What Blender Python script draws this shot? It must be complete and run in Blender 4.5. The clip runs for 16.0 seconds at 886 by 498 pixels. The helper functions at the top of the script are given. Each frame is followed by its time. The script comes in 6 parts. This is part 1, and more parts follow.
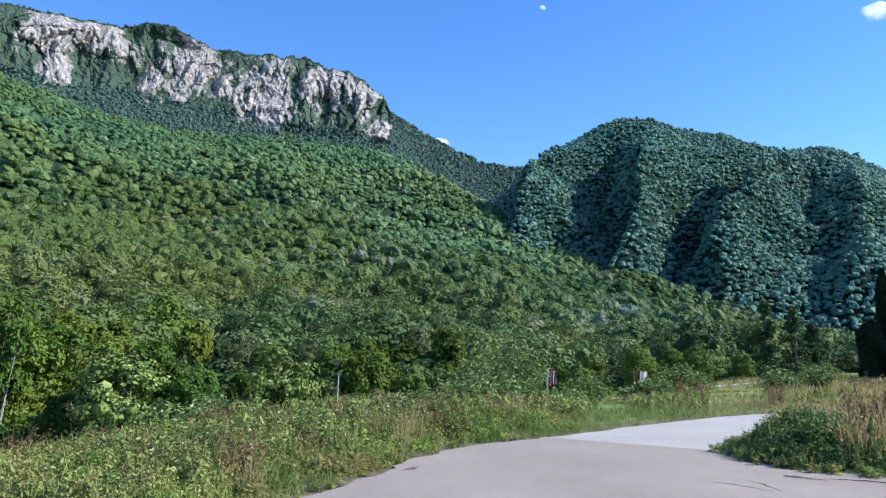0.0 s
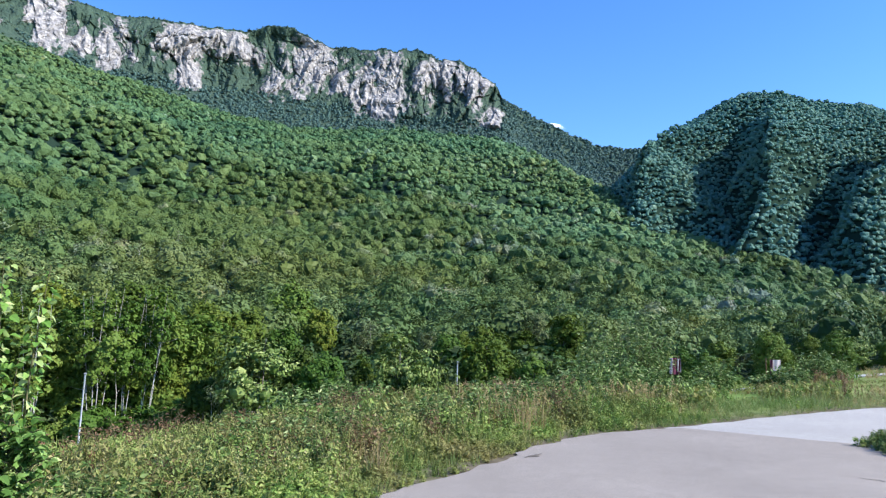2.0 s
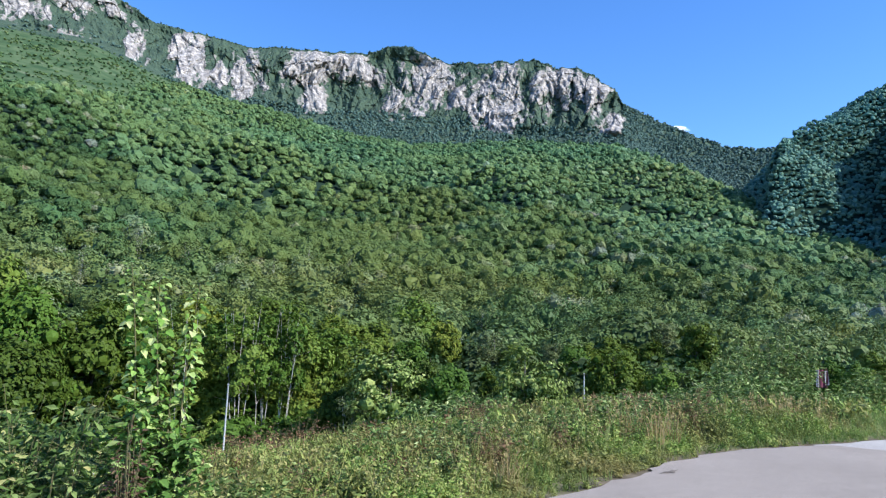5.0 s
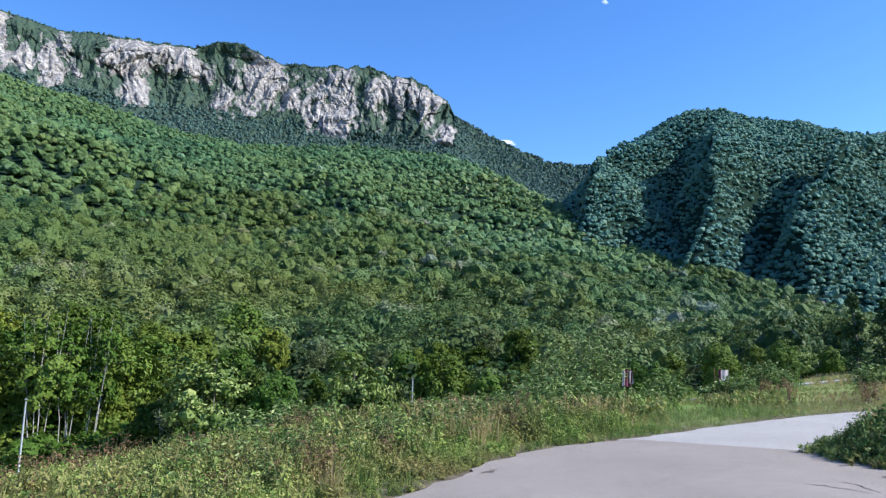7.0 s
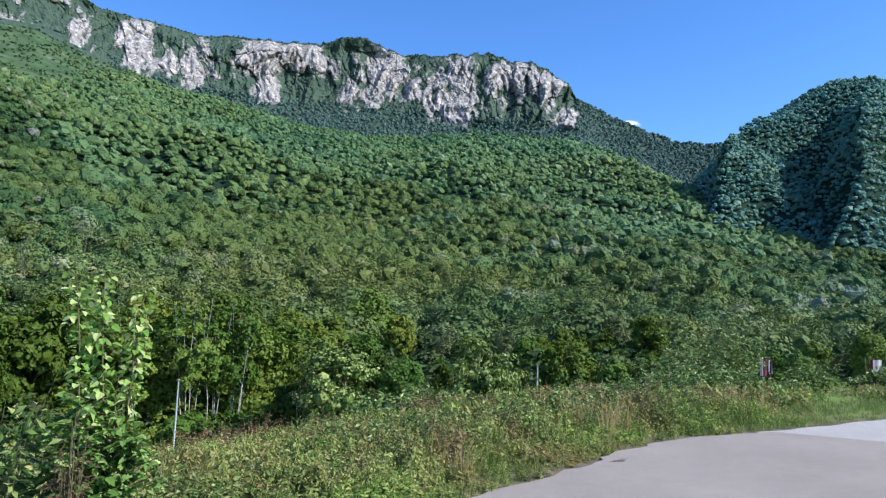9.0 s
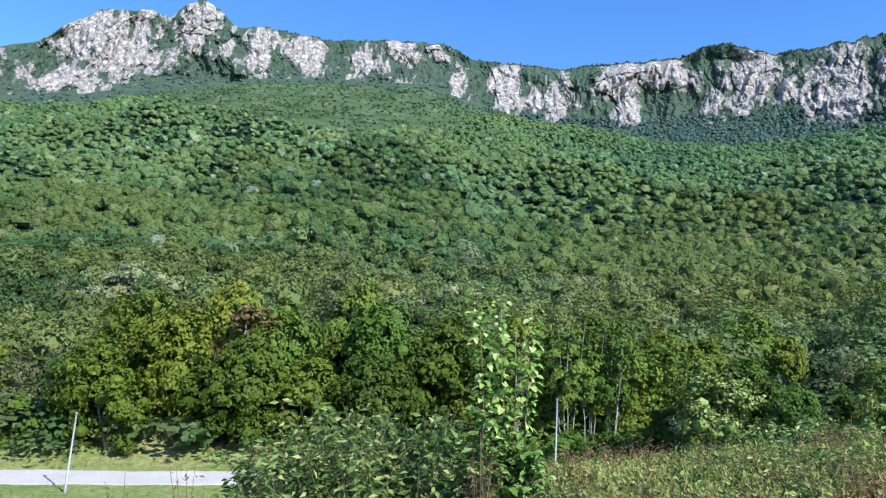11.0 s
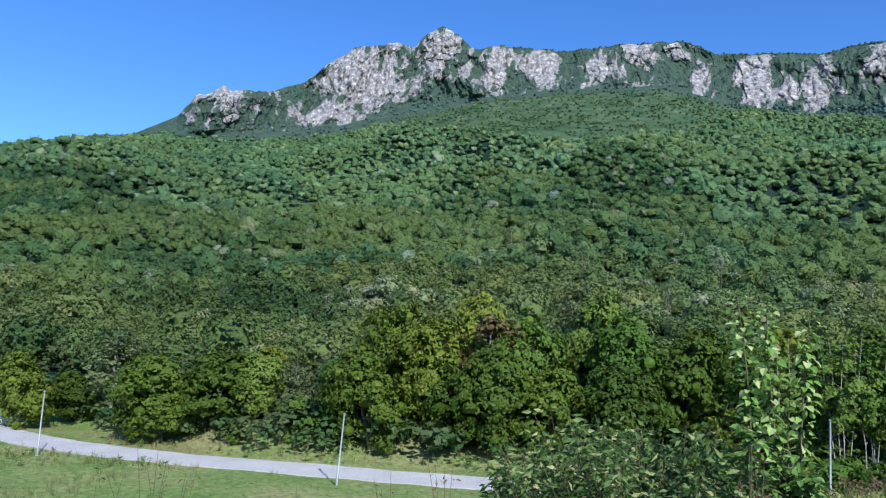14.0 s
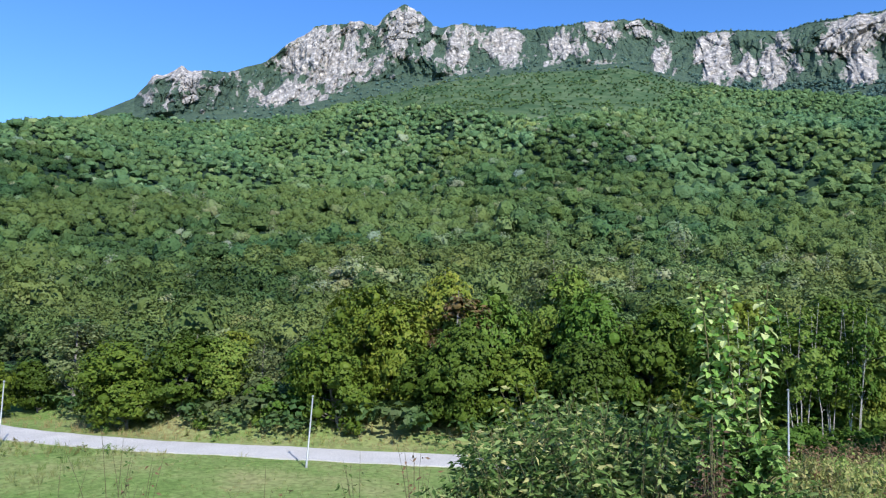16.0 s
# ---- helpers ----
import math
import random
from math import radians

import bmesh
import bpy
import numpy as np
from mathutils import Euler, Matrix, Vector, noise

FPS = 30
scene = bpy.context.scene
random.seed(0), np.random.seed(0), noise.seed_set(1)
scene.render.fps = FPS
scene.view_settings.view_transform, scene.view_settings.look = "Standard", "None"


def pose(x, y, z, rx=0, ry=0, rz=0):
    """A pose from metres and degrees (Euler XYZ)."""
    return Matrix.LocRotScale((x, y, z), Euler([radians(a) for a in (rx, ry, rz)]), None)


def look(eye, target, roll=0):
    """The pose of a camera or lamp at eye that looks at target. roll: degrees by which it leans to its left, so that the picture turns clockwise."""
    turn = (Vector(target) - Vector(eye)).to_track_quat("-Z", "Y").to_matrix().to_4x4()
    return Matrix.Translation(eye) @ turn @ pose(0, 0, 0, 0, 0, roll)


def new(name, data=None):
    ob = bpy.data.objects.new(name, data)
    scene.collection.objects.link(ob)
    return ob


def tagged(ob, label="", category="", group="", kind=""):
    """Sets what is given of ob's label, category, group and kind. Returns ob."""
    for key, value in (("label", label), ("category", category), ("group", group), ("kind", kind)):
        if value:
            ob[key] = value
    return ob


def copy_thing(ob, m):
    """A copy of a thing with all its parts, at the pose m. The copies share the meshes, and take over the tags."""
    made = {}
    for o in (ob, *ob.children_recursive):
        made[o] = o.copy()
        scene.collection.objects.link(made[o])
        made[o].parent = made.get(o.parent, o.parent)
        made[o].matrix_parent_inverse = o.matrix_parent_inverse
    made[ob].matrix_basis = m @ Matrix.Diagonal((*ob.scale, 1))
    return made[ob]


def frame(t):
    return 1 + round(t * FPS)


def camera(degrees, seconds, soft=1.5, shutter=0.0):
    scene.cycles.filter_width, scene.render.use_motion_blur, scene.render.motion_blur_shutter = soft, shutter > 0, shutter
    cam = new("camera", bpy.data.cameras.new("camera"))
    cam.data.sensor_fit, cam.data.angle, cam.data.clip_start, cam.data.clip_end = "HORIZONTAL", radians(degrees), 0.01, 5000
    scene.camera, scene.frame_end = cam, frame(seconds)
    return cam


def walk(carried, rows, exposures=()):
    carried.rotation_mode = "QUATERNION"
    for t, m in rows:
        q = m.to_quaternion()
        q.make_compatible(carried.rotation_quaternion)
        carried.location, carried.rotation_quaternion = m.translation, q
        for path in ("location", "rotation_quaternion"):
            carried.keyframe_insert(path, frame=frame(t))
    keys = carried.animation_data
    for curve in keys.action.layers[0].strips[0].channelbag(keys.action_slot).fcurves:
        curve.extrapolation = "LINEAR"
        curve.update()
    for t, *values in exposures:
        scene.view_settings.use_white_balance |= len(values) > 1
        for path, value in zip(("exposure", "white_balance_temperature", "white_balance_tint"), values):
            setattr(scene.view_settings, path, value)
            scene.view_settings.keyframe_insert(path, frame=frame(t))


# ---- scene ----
cam = camera(62.42, 16.0, soft=1.25)

# seconds, pose: eye x y z, then tilt, roll and yaw; the eye swings on a 0.18 m arm
PATH = [
    (0.0, pose(0.005, -0.000, 1.600, 97.79, -1.13, -1.57)),
    (0.5, pose(0.001, -0.000, 1.600, 97.58, -0.95, -0.19)),
    (1.0, pose(-0.009, -0.000, 1.600, 97.45, -1.17, 2.97)),
    (1.5, pose(-0.016, -0.001, 1.600, 97.07, -1.03, 5.25)),
    (2.0, pose(-0.024, -0.002, 1.600, 96.66, -1.01, 7.54)),
    (2.5, pose(-0.022, -0.001, 1.600, 95.65, -0.72, 6.98)),
    (3.0, pose(-0.015, -0.001, 1.600, 96.92, -0.69, 4.71)),
    (3.5, pose(-0.010, -0.000, 1.600, 96.59, -0.74, 3.03)),
    (4.0, pose(-0.022, -0.001, 1.600, 96.98, -0.85, 6.93)),
    (4.2, pose(-0.031, -0.003, 1.600, 97.28, -0.98, 10.03)),
    (4.7, pose(-0.049, -0.007, 1.600, 97.43, -0.90, 15.65)),
    (5.2, pose(-0.054, -0.008, 1.600, 97.43, -0.61, 17.41)),
    (5.7, pose(-0.049, -0.007, 1.600, 97.33, -0.25, 15.88)),
    (6.3, pose(-0.033, -0.003, 1.600, 97.11, 0.03, 10.51)),
    (6.5, pose(-0.026, -0.002, 1.600, 96.83, 0.15, 8.18)),
    (7.0, pose(-0.013, -0.000, 1.600, 97.96, 0.09, 4.04)),
    (7.5, pose(-0.004, -0.000, 1.600, 98.04, -0.15, 1.37)),
    (8.0, pose(0.014, -0.001, 1.600, 96.97, 0.37, -4.56)),
    (8.1, pose(0.019, -0.001, 1.600, 96.80, 0.27, -5.90)),
    (8.2, pose(0.021, -0.001, 1.600, 96.65, 0.17, -6.60)),
    (8.3, pose(0.021, -0.001, 1.600, 96.75, 0.10, -6.55)),
    (8.5, pose(0.013, -0.000, 1.600, 97.12, 0.02, -4.03)),
    (8.7, pose(-0.009, -0.000, 1.600, 97.22, 0.00, 2.89)),
    (8.9, pose(-0.031, -0.003, 1.600, 97.10, -0.20, 9.89)),
    (9.0, pose(-0.042, -0.005, 1.600, 96.89, -0.26, 13.64)),
    (9.2, pose(-0.059, -0.010, 1.600, 96.90, -0.45, 19.05)),
    (9.5, pose(-0.077, -0.018, 1.600, 96.92, -0.75, 25.47)),
    (9.7, pose(-0.087, -0.022, 1.600, 97.40, -1.08, 28.76)),
    (10.2, pose(-0.104, -0.033, 1.600, 97.74, -1.26, 35.34)),
    (10.8, pose(-0.117, -0.043, 1.600, 98.09, -1.32, 40.47)),
    (11.3, pose(-0.126, -0.051, 1.600, 98.32, -1.33, 44.31)),
    (11.8, pose(-0.137, -0.063, 1.600, 98.46, -1.36, 49.49)),
    (12.0, pose(-0.142, -0.069, 1.600, 98.57, -1.44, 52.04)),
    (12.5, pose(-0.155, -0.088, 1.600, 98.78, -1.83, 59.27)),
    (13.0, pose(-0.160, -0.097, 1.600, 98.12, -2.12, 62.71)),
    (13.5, pose(-0.159, -0.096, 1.600, 98.28, -2.06, 62.28)),
    (14.0, pose(-0.157, -0.092, 1.600, 98.42, -2.39, 60.56)),
    (14.5, pose(-0.153, -0.085, 1.600, 97.85, -1.82, 58.18)),
    (15.0, pose(-0.153, -0.085, 1.600, 97.66, -1.69, 58.01)),
    (15.5, pose(-0.152, -0.084, 1.600, 97.57, -1.21, 57.82)),
    (16.0, pose(-0.153, -0.085, 1.600, 96.93, -1.10, 58.06)),
]
walk(cam, PATH, [(0.0, 1.0, 5900, 10), (1.5, 0.93, 5850, 10), (2.0, 1.1, 5880, 10), (4.0, 1.0, 5900, 10), (6.5, 1.1, 5900, 10), (7.0, 0.94, 5900, 10), (8.0, 1.04, 5900, 10), (8.6, 0.86, 5900, 10), (9.5, 1.0, 5900, 10),
                 (11.8, 1.05, 5900, 10), (12.2, 0.96, 5880, 10), (13.0, 0.66, 5620, 10), (13.6, 0.58, 5560, 10), (14.1, 0.62, 5560, 10), (14.6, 0.74, 5760, 10), (16.0, 0.84, 5900, 10)])

# ---------------------------------------------------------------- light
SUN_AZ, SUN_EL = -97.0, 37.0          # degrees: bearing from +y (left positive), height

world = bpy.data.worlds.new("sky")
scene.world = world
world.use_nodes = True
wn = world.node_tree.nodes
sky = wn.new("ShaderNodeTexSky")
sky.sky_type = "NISHITA"
sky.sun_disc = False
sky.sun_elevation = radians(SUN_EL)
sky.sun_rotation = radians(-SUN_AZ)
sky.altitude = 600
sky.air_density, sky.dust_density, sky.ozone_density = 1.0, 0.15, 3.0
deep = wn.new("ShaderNodeHueSaturation")          # a clear, deep blue late-summer sky
deep.inputs["Saturation"].default_value = 1.22
deep.inputs["Hue"].default_value = 0.508
world.node_tree.links.new(sky.outputs[0], deep.inputs["Color"])
world.node_tree.links.new(deep.outputs[0], wn["Background"].inputs[0])
wn["Background"].inputs[1].default_value = 0.13

sun = new("sun", bpy.data.lights.new("sun", "SUN"))
sun.data.energy = 4.2
sun.data.angle = radians(0.53)
sun.data.color = (1.0, 0.93, 0.82)
_a, _e = radians(SUN_AZ), radians(SUN_EL)
SUN_DIR = Vector((-math.sin(_a) * math.cos(_e), math.cos(_a) * math.cos(_e), math.sin(_e)))
sun.matrix_world = look(SUN_DIR * 100, (0, 0, 0))

rng = np.random.default_rng(7)


# ---------------------------------------------------------------- mesh helpers
def mesh(name, verts, tris=None, quads=None, smooth=False):
    """A mesh from arrays of corners, triangles and quads."""
    me = bpy.data.meshes.new(name)
    v = np.asarray(verts, dtype=np.float32).reshape(-1, 3)
    t = np.zeros((0, 3), int) if tris is None else np.asarray(tris, int).reshape(-1, 3)
    q = np.zeros((0, 4), int) if quads is None else np.asarray(quads, int).reshape(-1, 4)
    me.vertices.add(len(v))
    me.vertices.foreach_set("co", v.ravel())
    loops = np.concatenate([t.ravel(), q.ravel()]).astype(np.int32)
    me.loops.add(len(loops))
    me.loops.foreach_set("vertex_index", loops)
    starts = np.concatenate([np.arange(len(t)) * 3, len(t) * 3 + np.arange(len(q)) * 4]).astype(np.int32)
    me.polygons.add(len(starts))
    me.polygons.foreach_set("loop_start", starts)
    me.polygons.foreach_set("use_smooth", np.full(len(starts), smooth))
    me.update(calc_edges=True)
    me.validate()
    return me


def thing(name, me, mat, parent=None, label="", category="", group="", kind=""):
    if mat is not None and not me.materials:
        me.materials.append(mat)
    ob = new(name, me)
    if parent is not None:
        ob.parent = parent
    return tagged(ob, label, category, group, kind)


def part(name, bm, material, parent, label=""):
    """Links a bmesh as one mesh object under a thing or a part."""
    me = bpy.data.meshes.new(name)
    bm.to_mesh(me)
    bm.free()
    return thing(name, me, material, parent, label)


def empty(name, place, label, category, group="", kind=""):
    ob = new(name)
    ob.location = place
    ob.empty_display_size = 0.2
    return tagged(ob, label, category, group, kind)


def tube_arrays(points, radii, sides=6):
    """Corners and quads of a tapered tube along points."""
    p = np.asarray(points, float)
    n = len(p)
    d = np.gradient(p, axis=0)
    d /= np.linalg.norm(d, axis=1)[:, None] + 1e-9
    ref = np.where(np.abs(d[:, 2:3]) > 0.9, [[1.0, 0, 0]], [[0, 0, 1.0]])
    u = np.cross(d, ref)
    u /= np.linalg.norm(u, axis=1)[:, None] + 1e-9
    w = np.cross(d, u)
    a = np.arange(sides) * 2 * np.pi / sides
    ring = np.cos(a)[None, :, None] * u[:, None] + np.sin(a)[None, :, None] * w[:, None]
    v = (p[:, None] + ring * np.asarray(radii, float)[:, None, None]).reshape(-1, 3)
    i = np.arange(n - 1)[:, None] * sides
    j = np.arange(sides)[None]
    k = (j + 1) % sides
    q = np.stack([i + j, i + k, i + sides + k, i + sides + j], -1).reshape(-1, 4)
    return v, q


class Heap:
    """Gathers corner and face arrays that become one mesh."""

    def __init__(self):
        self.v, self.t, self.q, self.n = [], [], [], 0

    def add(self, v, tris=None, quads=None):
        v = np.asarray(v, float).reshape(-1, 3)
        if tris is not None and len(tris):
            self.t.append(np.asarray(tris) + self.n)
        if quads is not None and len(quads):
            self.q.append(np.asarray(quads) + self.n)
        self.v.append(v)
        self.n += len(v)

    def mesh(self, name, smooth=False):
        return mesh(name, np.concatenate(self.v), np.concatenate(self.t) if self.t else None,
                    np.concatenate(self.q) if self.q else None, smooth)


def leaf_quads(centres, normals, size, rg, long=1.6):
    """Diamond leaves: four corners each, lying across their normals, turned at random and slightly folded."""
    n = len(centres)
    nn = normals / (np.linalg.norm(normals, axis=1)[:, None] + 1e-9)
    r = rg.normal(size=(n, 3))
    u = np.cross(nn, r)
    u /= np.linalg.norm(u, axis=1)[:, None] + 1e-9
    w = np.cross(nn, u)
    s = np.broadcast_to(np.asarray(size, float), (n,))[:, None]
    fold = nn * s * rg.uniform(-0.25, 0.25, (n, 1))
    v = np.stack([centres - u * s * long * 0.5, centres + w * s * 0.5 + fold, centres + u * s * long * 0.5, centres - w * s * 0.5 + fold], 1)
    return v.reshape(-1, 3), np.arange(4 * n).reshape(-1, 4)


def smooth01(x, a, b):
    t = np.clip((x - a) / (b - a), 0, 1)
    return t * t * (3 - 2 * t)


def lattice(seed):
    g = np.random.default_rng(seed).uniform(-1, 1, (64, 64))

    def f(x, y):
        xi, yi = np.floor(x).astype(int), np.floor(y).astype(int)
        fx, fy = x - xi, y - yi
        fx, fy = fx * fx * (3 - 2 * fx), fy * fy * (3 - 2 * fy)
        a, b = g[xi % 64, yi % 64], g[(xi + 1) % 64, yi % 64]
        c, d = g[xi % 64, (yi + 1) % 64], g[(xi + 1) % 64, (yi + 1) % 64]
        return (a * (1 - fx) + b * fx) * (1 - fy) + (c * (1 - fx) + d * fx) * fy
    return f


N1, N2, N3 = lattice(11), lattice(12), lattice(13)


def fractal(f, x, y, octaves=4, gain=0.5):
    out, amp = 0.0, 1.0
    for k in range(octaves):
        out = out + amp * f(x * 2 ** k + 7.3 * k, y * 2 ** k + 3.1 * k)
        amp *= gain
    return out


def cells(x, y, seed):
    """Blocks of uneven size: distance to the nearest block's middle, to the border, and a number for each block."""
    g = np.random.default_rng(seed).uniform(0, 1, (64, 64, 3))
    xi, yi = np.floor(x).astype(int), np.floor(y).astype(int)
    f1, f2, who = np.full(x.shape, 9.0), np.full(x.shape, 9.0), np.zeros(x.shape)
    for i in (-1, 0, 1):
        for j in (-1, 0, 1):
            c = g[(xi + i) % 64, (yi + j) % 64]
            d = np.hypot(xi + i + c[..., 0] - x, yi + j + c[..., 1] - y)
            nearer = d < f1
            f2 = np.where(nearer, f1, np.minimum(f2, d))
            who = np.where(nearer, c[..., 2], who)
            f1 = np.where(nearer, d, f1)
    return f1, f2 - f1, who


# ---------------------------------------------------------------- materials
def material(name, rough=0.9, gloss=0.2):
    m = bpy.data.materials.new(name)
    m.use_nodes = True
    b = m.node_tree.nodes["Principled BSDF"]
    b.inputs["Roughness"].default_value = rough
    b.inputs["Specular IOR Level"].default_value = gloss
    return m, m.node_tree.nodes, m.node_tree.links, b


def ramp(nodes, stops):
    r = nodes.new("ShaderNodeValToRGB")
    while len(r.color_ramp.elements) < len(stops):
        r.color_ramp.elements.new(0.5)
    for e, (p, c) in zip(r.color_ramp.elements, stops):
        e.position, e.color = p, (*c, 1)
    return r


def noise_node(nodes, links, scale, detail=4, coords="Object", rough=0.6):
    tc = nodes.new("ShaderNodeTexCoord")
    n = nodes.new("ShaderNodeTexNoise")
    n.inputs["Scale"].default_value, n.inputs["Detail"].default_value, n.inputs["Roughness"].default_value = scale, detail, rough
    links.new(tc.outputs[coords], n.inputs["Vector"])
    return n


def mixed(nodes, links, fac, a, b, mode="MIX"):
    m = nodes.new("ShaderNodeMix")
    m.data_type, m.blend_type = "RGBA", mode
    for sock, val in ((m.inputs["Factor"], fac), (m.inputs["A"], a), (m.inputs["B"], b)):
        if isinstance(val, (int, float)):
            sock.default_value = val
        elif isinstance(val, tuple):
            sock.default_value = (*val, 1)
        else:
            links.new(val, sock)
    return m.outputs["Result"]


def bump(nodes, links, bsdf, height, strength=0.4, distance=0.02):
    b = nodes.new("ShaderNodeBump")
    b.inputs["Strength"].default_value, b.inputs["Distance"].default_value = strength, distance
    links.new(height, b.inputs["Height"])
    links.new(b.outputs[0], bsdf.inputs["Normal"])


def foliage(name, stops, patch=None, patch_scale=0.01, rough=0.55, through_light=0.25, per_object=False, toned=False, relief=0.0, speck=0.42, warmth=False):
    """Leaves: a colour for each island, patches of a second tone at a larger scale, some light let through."""
    m, n, l, b = material(name, rough, 0.12)
    geo = n.new("ShaderNodeNewGeometry")
    r = ramp(n, stops)
    val = geo.outputs["Random Per Island"]
    if per_object:
        info = n.new("ShaderNodeObjectInfo")
        mm = n.new("ShaderNodeMath")
        mm.operation = "MULTIPLY_ADD"
        mm.inputs[1].default_value = 0.3
        l.new(val, mm.inputs[0])
        sc = n.new("ShaderNodeMath")
        sc.operation = "MULTIPLY"
        sc.inputs[1].default_value = 0.7
        l.new(info.outputs["Random"], sc.inputs[0])
        l.new(sc.outputs[0], mm.inputs[2])
        val = mm.outputs[0]
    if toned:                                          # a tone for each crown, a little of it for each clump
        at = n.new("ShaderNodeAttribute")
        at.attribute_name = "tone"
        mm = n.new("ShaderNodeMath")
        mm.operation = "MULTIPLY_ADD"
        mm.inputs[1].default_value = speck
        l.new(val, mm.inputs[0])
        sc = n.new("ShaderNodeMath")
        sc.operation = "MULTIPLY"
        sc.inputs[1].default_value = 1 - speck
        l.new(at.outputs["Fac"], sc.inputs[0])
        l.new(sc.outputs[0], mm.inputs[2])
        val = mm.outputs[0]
    l.new(val, r.inputs[0])
    col = r.outputs[0]
    if warmth:                                         # a warmer or cooler green for each crown
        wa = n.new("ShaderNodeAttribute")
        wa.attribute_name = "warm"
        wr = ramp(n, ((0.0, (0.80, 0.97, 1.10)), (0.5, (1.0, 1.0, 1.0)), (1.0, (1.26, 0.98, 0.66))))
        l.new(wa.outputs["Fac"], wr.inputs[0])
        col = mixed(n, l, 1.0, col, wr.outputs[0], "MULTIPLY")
    if patch:
        pos = n.new("ShaderNodeTexNoise")
        pos.inputs["Scale"].default_value, pos.inputs["Detail"].default_value = patch_scale, 5
        l.new(geo.outputs["Position"], pos.inputs["Vector"])
        pr = ramp(n, ((0.42, (0, 0, 0)), (0.62, (1, 1, 1))))
        l.new(pos.outputs[0], pr.inputs[0])
        col = mixed(n, l, pr.outputs[0], col, mixed(n, l, 0.65, col, patch))
    l.new(col, b.inputs["Base Color"])
    if relief:
        rough_k = n.new("ShaderNodeTexNoise")
        rough_k.inputs["Scale"].default_value, rough_k.inputs["Detail"].default_value = relief, 3
        l.new(geo.outputs["Position"], rough_k.inputs["Vector"])
        bump(n, l, b, rough_k.outputs[0], 1.0, 0.9 / relief)
    tr = n.new("ShaderNodeBsdfTranslucent")
    l.new(col, tr.inputs["Color"])
    ms = n.new("ShaderNodeMixShader")
    ms.inputs[0].default_value = through_light
    l.new(b.outputs[0], ms.inputs[1])
    l.new(tr.outputs[0], ms.inputs[2])
    l.new(ms.outputs[0], n["Material Output"].inputs[0])
    return m


FOREST = foliage("forest_leaves", ((0.0, (0.028, 0.063, 0.023)), (0.25, (0.049, 0.100, 0.034)), (0.5, (0.079, 0.144, 0.046)),
                                   (0.72, (0.109, 0.172, 0.062)), (0.86, (0.151, 0.211, 0.102)), (0.95, (0.220, 0.255, 0.187)), (1.0, (0.232, 0.197, 0.152))),
                 patch=(0.128, 0.168, 0.042), patch_scale=0.012, toned=True, through_light=0.2, relief=1.3, speck=0.13, warmth=True)
NEAR_FOREST = foliage("near_forest_leaves", ((0.0, (0.035, 0.067, 0.022)), (0.25, (0.061, 0.110, 0.034)), (0.5, (0.103, 0.163, 0.051)),
                                             (0.72, (0.154, 0.215, 0.077)), (0.86, (0.217, 0.273, 0.132)), (0.95, (0.262, 0.302, 0.200)), (1.0, (0.251, 0.203, 0.146))),
                      patch=(0.143, 0.175, 0.047), patch_scale=0.016, toned=True, through_light=0.22, speck=0.13, warmth=True)
HIGH_FOREST = foliage("high_forest_leaves", ((0.0, (0.053, 0.102, 0.045)), (0.4, (0.098, 0.172, 0.066)), (0.75, (0.156, 0.236, 0.091)), (0.93, (0.199, 0.282, 0.135)), (1.0, (0.265, 0.301, 0.184))),
                      patch=(0.112, 0.173, 0.052), patch_scale=0.006, toned=True, through_light=0.18, relief=1.0, speck=0.13, warmth=True)
# distance haze over the farther hill is put into this leaf colour
HAZY_FOREST = foliage("hazy_far_leaves", ((0.0, (0.053, 0.131, 0.111)), (0.5, (0.105, 0.213, 0.166)), (0.9, (0.183, 0.293, 0.211)), (1.0, (0.248, 0.349, 0.251))),
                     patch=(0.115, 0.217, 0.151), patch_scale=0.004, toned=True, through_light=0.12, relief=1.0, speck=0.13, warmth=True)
UNDERGROWTH = foliage("undergrowth_leaves", ((0.0, (0.026, 0.058, 0.018)), (0.5, (0.052, 0.104, 0.029)), (0.9, (0.104, 0.163, 0.046)), (1.0, (0.169, 0.130, 0.065))),
                      patch=(0.091, 0.091, 0.039), patch_scale=0.15, toned=True, through_light=0.2)
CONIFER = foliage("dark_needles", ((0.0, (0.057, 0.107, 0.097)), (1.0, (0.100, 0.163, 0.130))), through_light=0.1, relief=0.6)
CYPRESS_LEAF = foliage("cypress_needles", ((0.0, (0.012, 0.024, 0.012)), (1.0, (0.028, 0.046, 0.02))), through_light=0.05)
LARCH_LEAF = foliage("larch_needles", ((0.0, (0.030, 0.062, 0.022)), (0.6, (0.060, 0.105, 0.036)), (1.0, (0.10, 0.15, 0.055))), through_light=0.15)
DARK_LEAF = foliage("dark_green_leaves", ((0.0, (0.036, 0.061, 0.008)), (0.5, (0.076, 0.118, 0.014)), (0.85, (0.142, 0.178, 0.021)), (1.0, (0.246, 0.247, 0.038))),
                    per_object=True, through_light=0.14)
TREE_LEAF = foliage("tree_leaves", ((0.0, (0.044, 0.092, 0.012)), (0.45, (0.080, 0.144, 0.019)), (0.8, (0.132, 0.189, 0.030)), (1.0, (0.197, 0.233, 0.047))),
                    per_object=True, through_light=0.14)
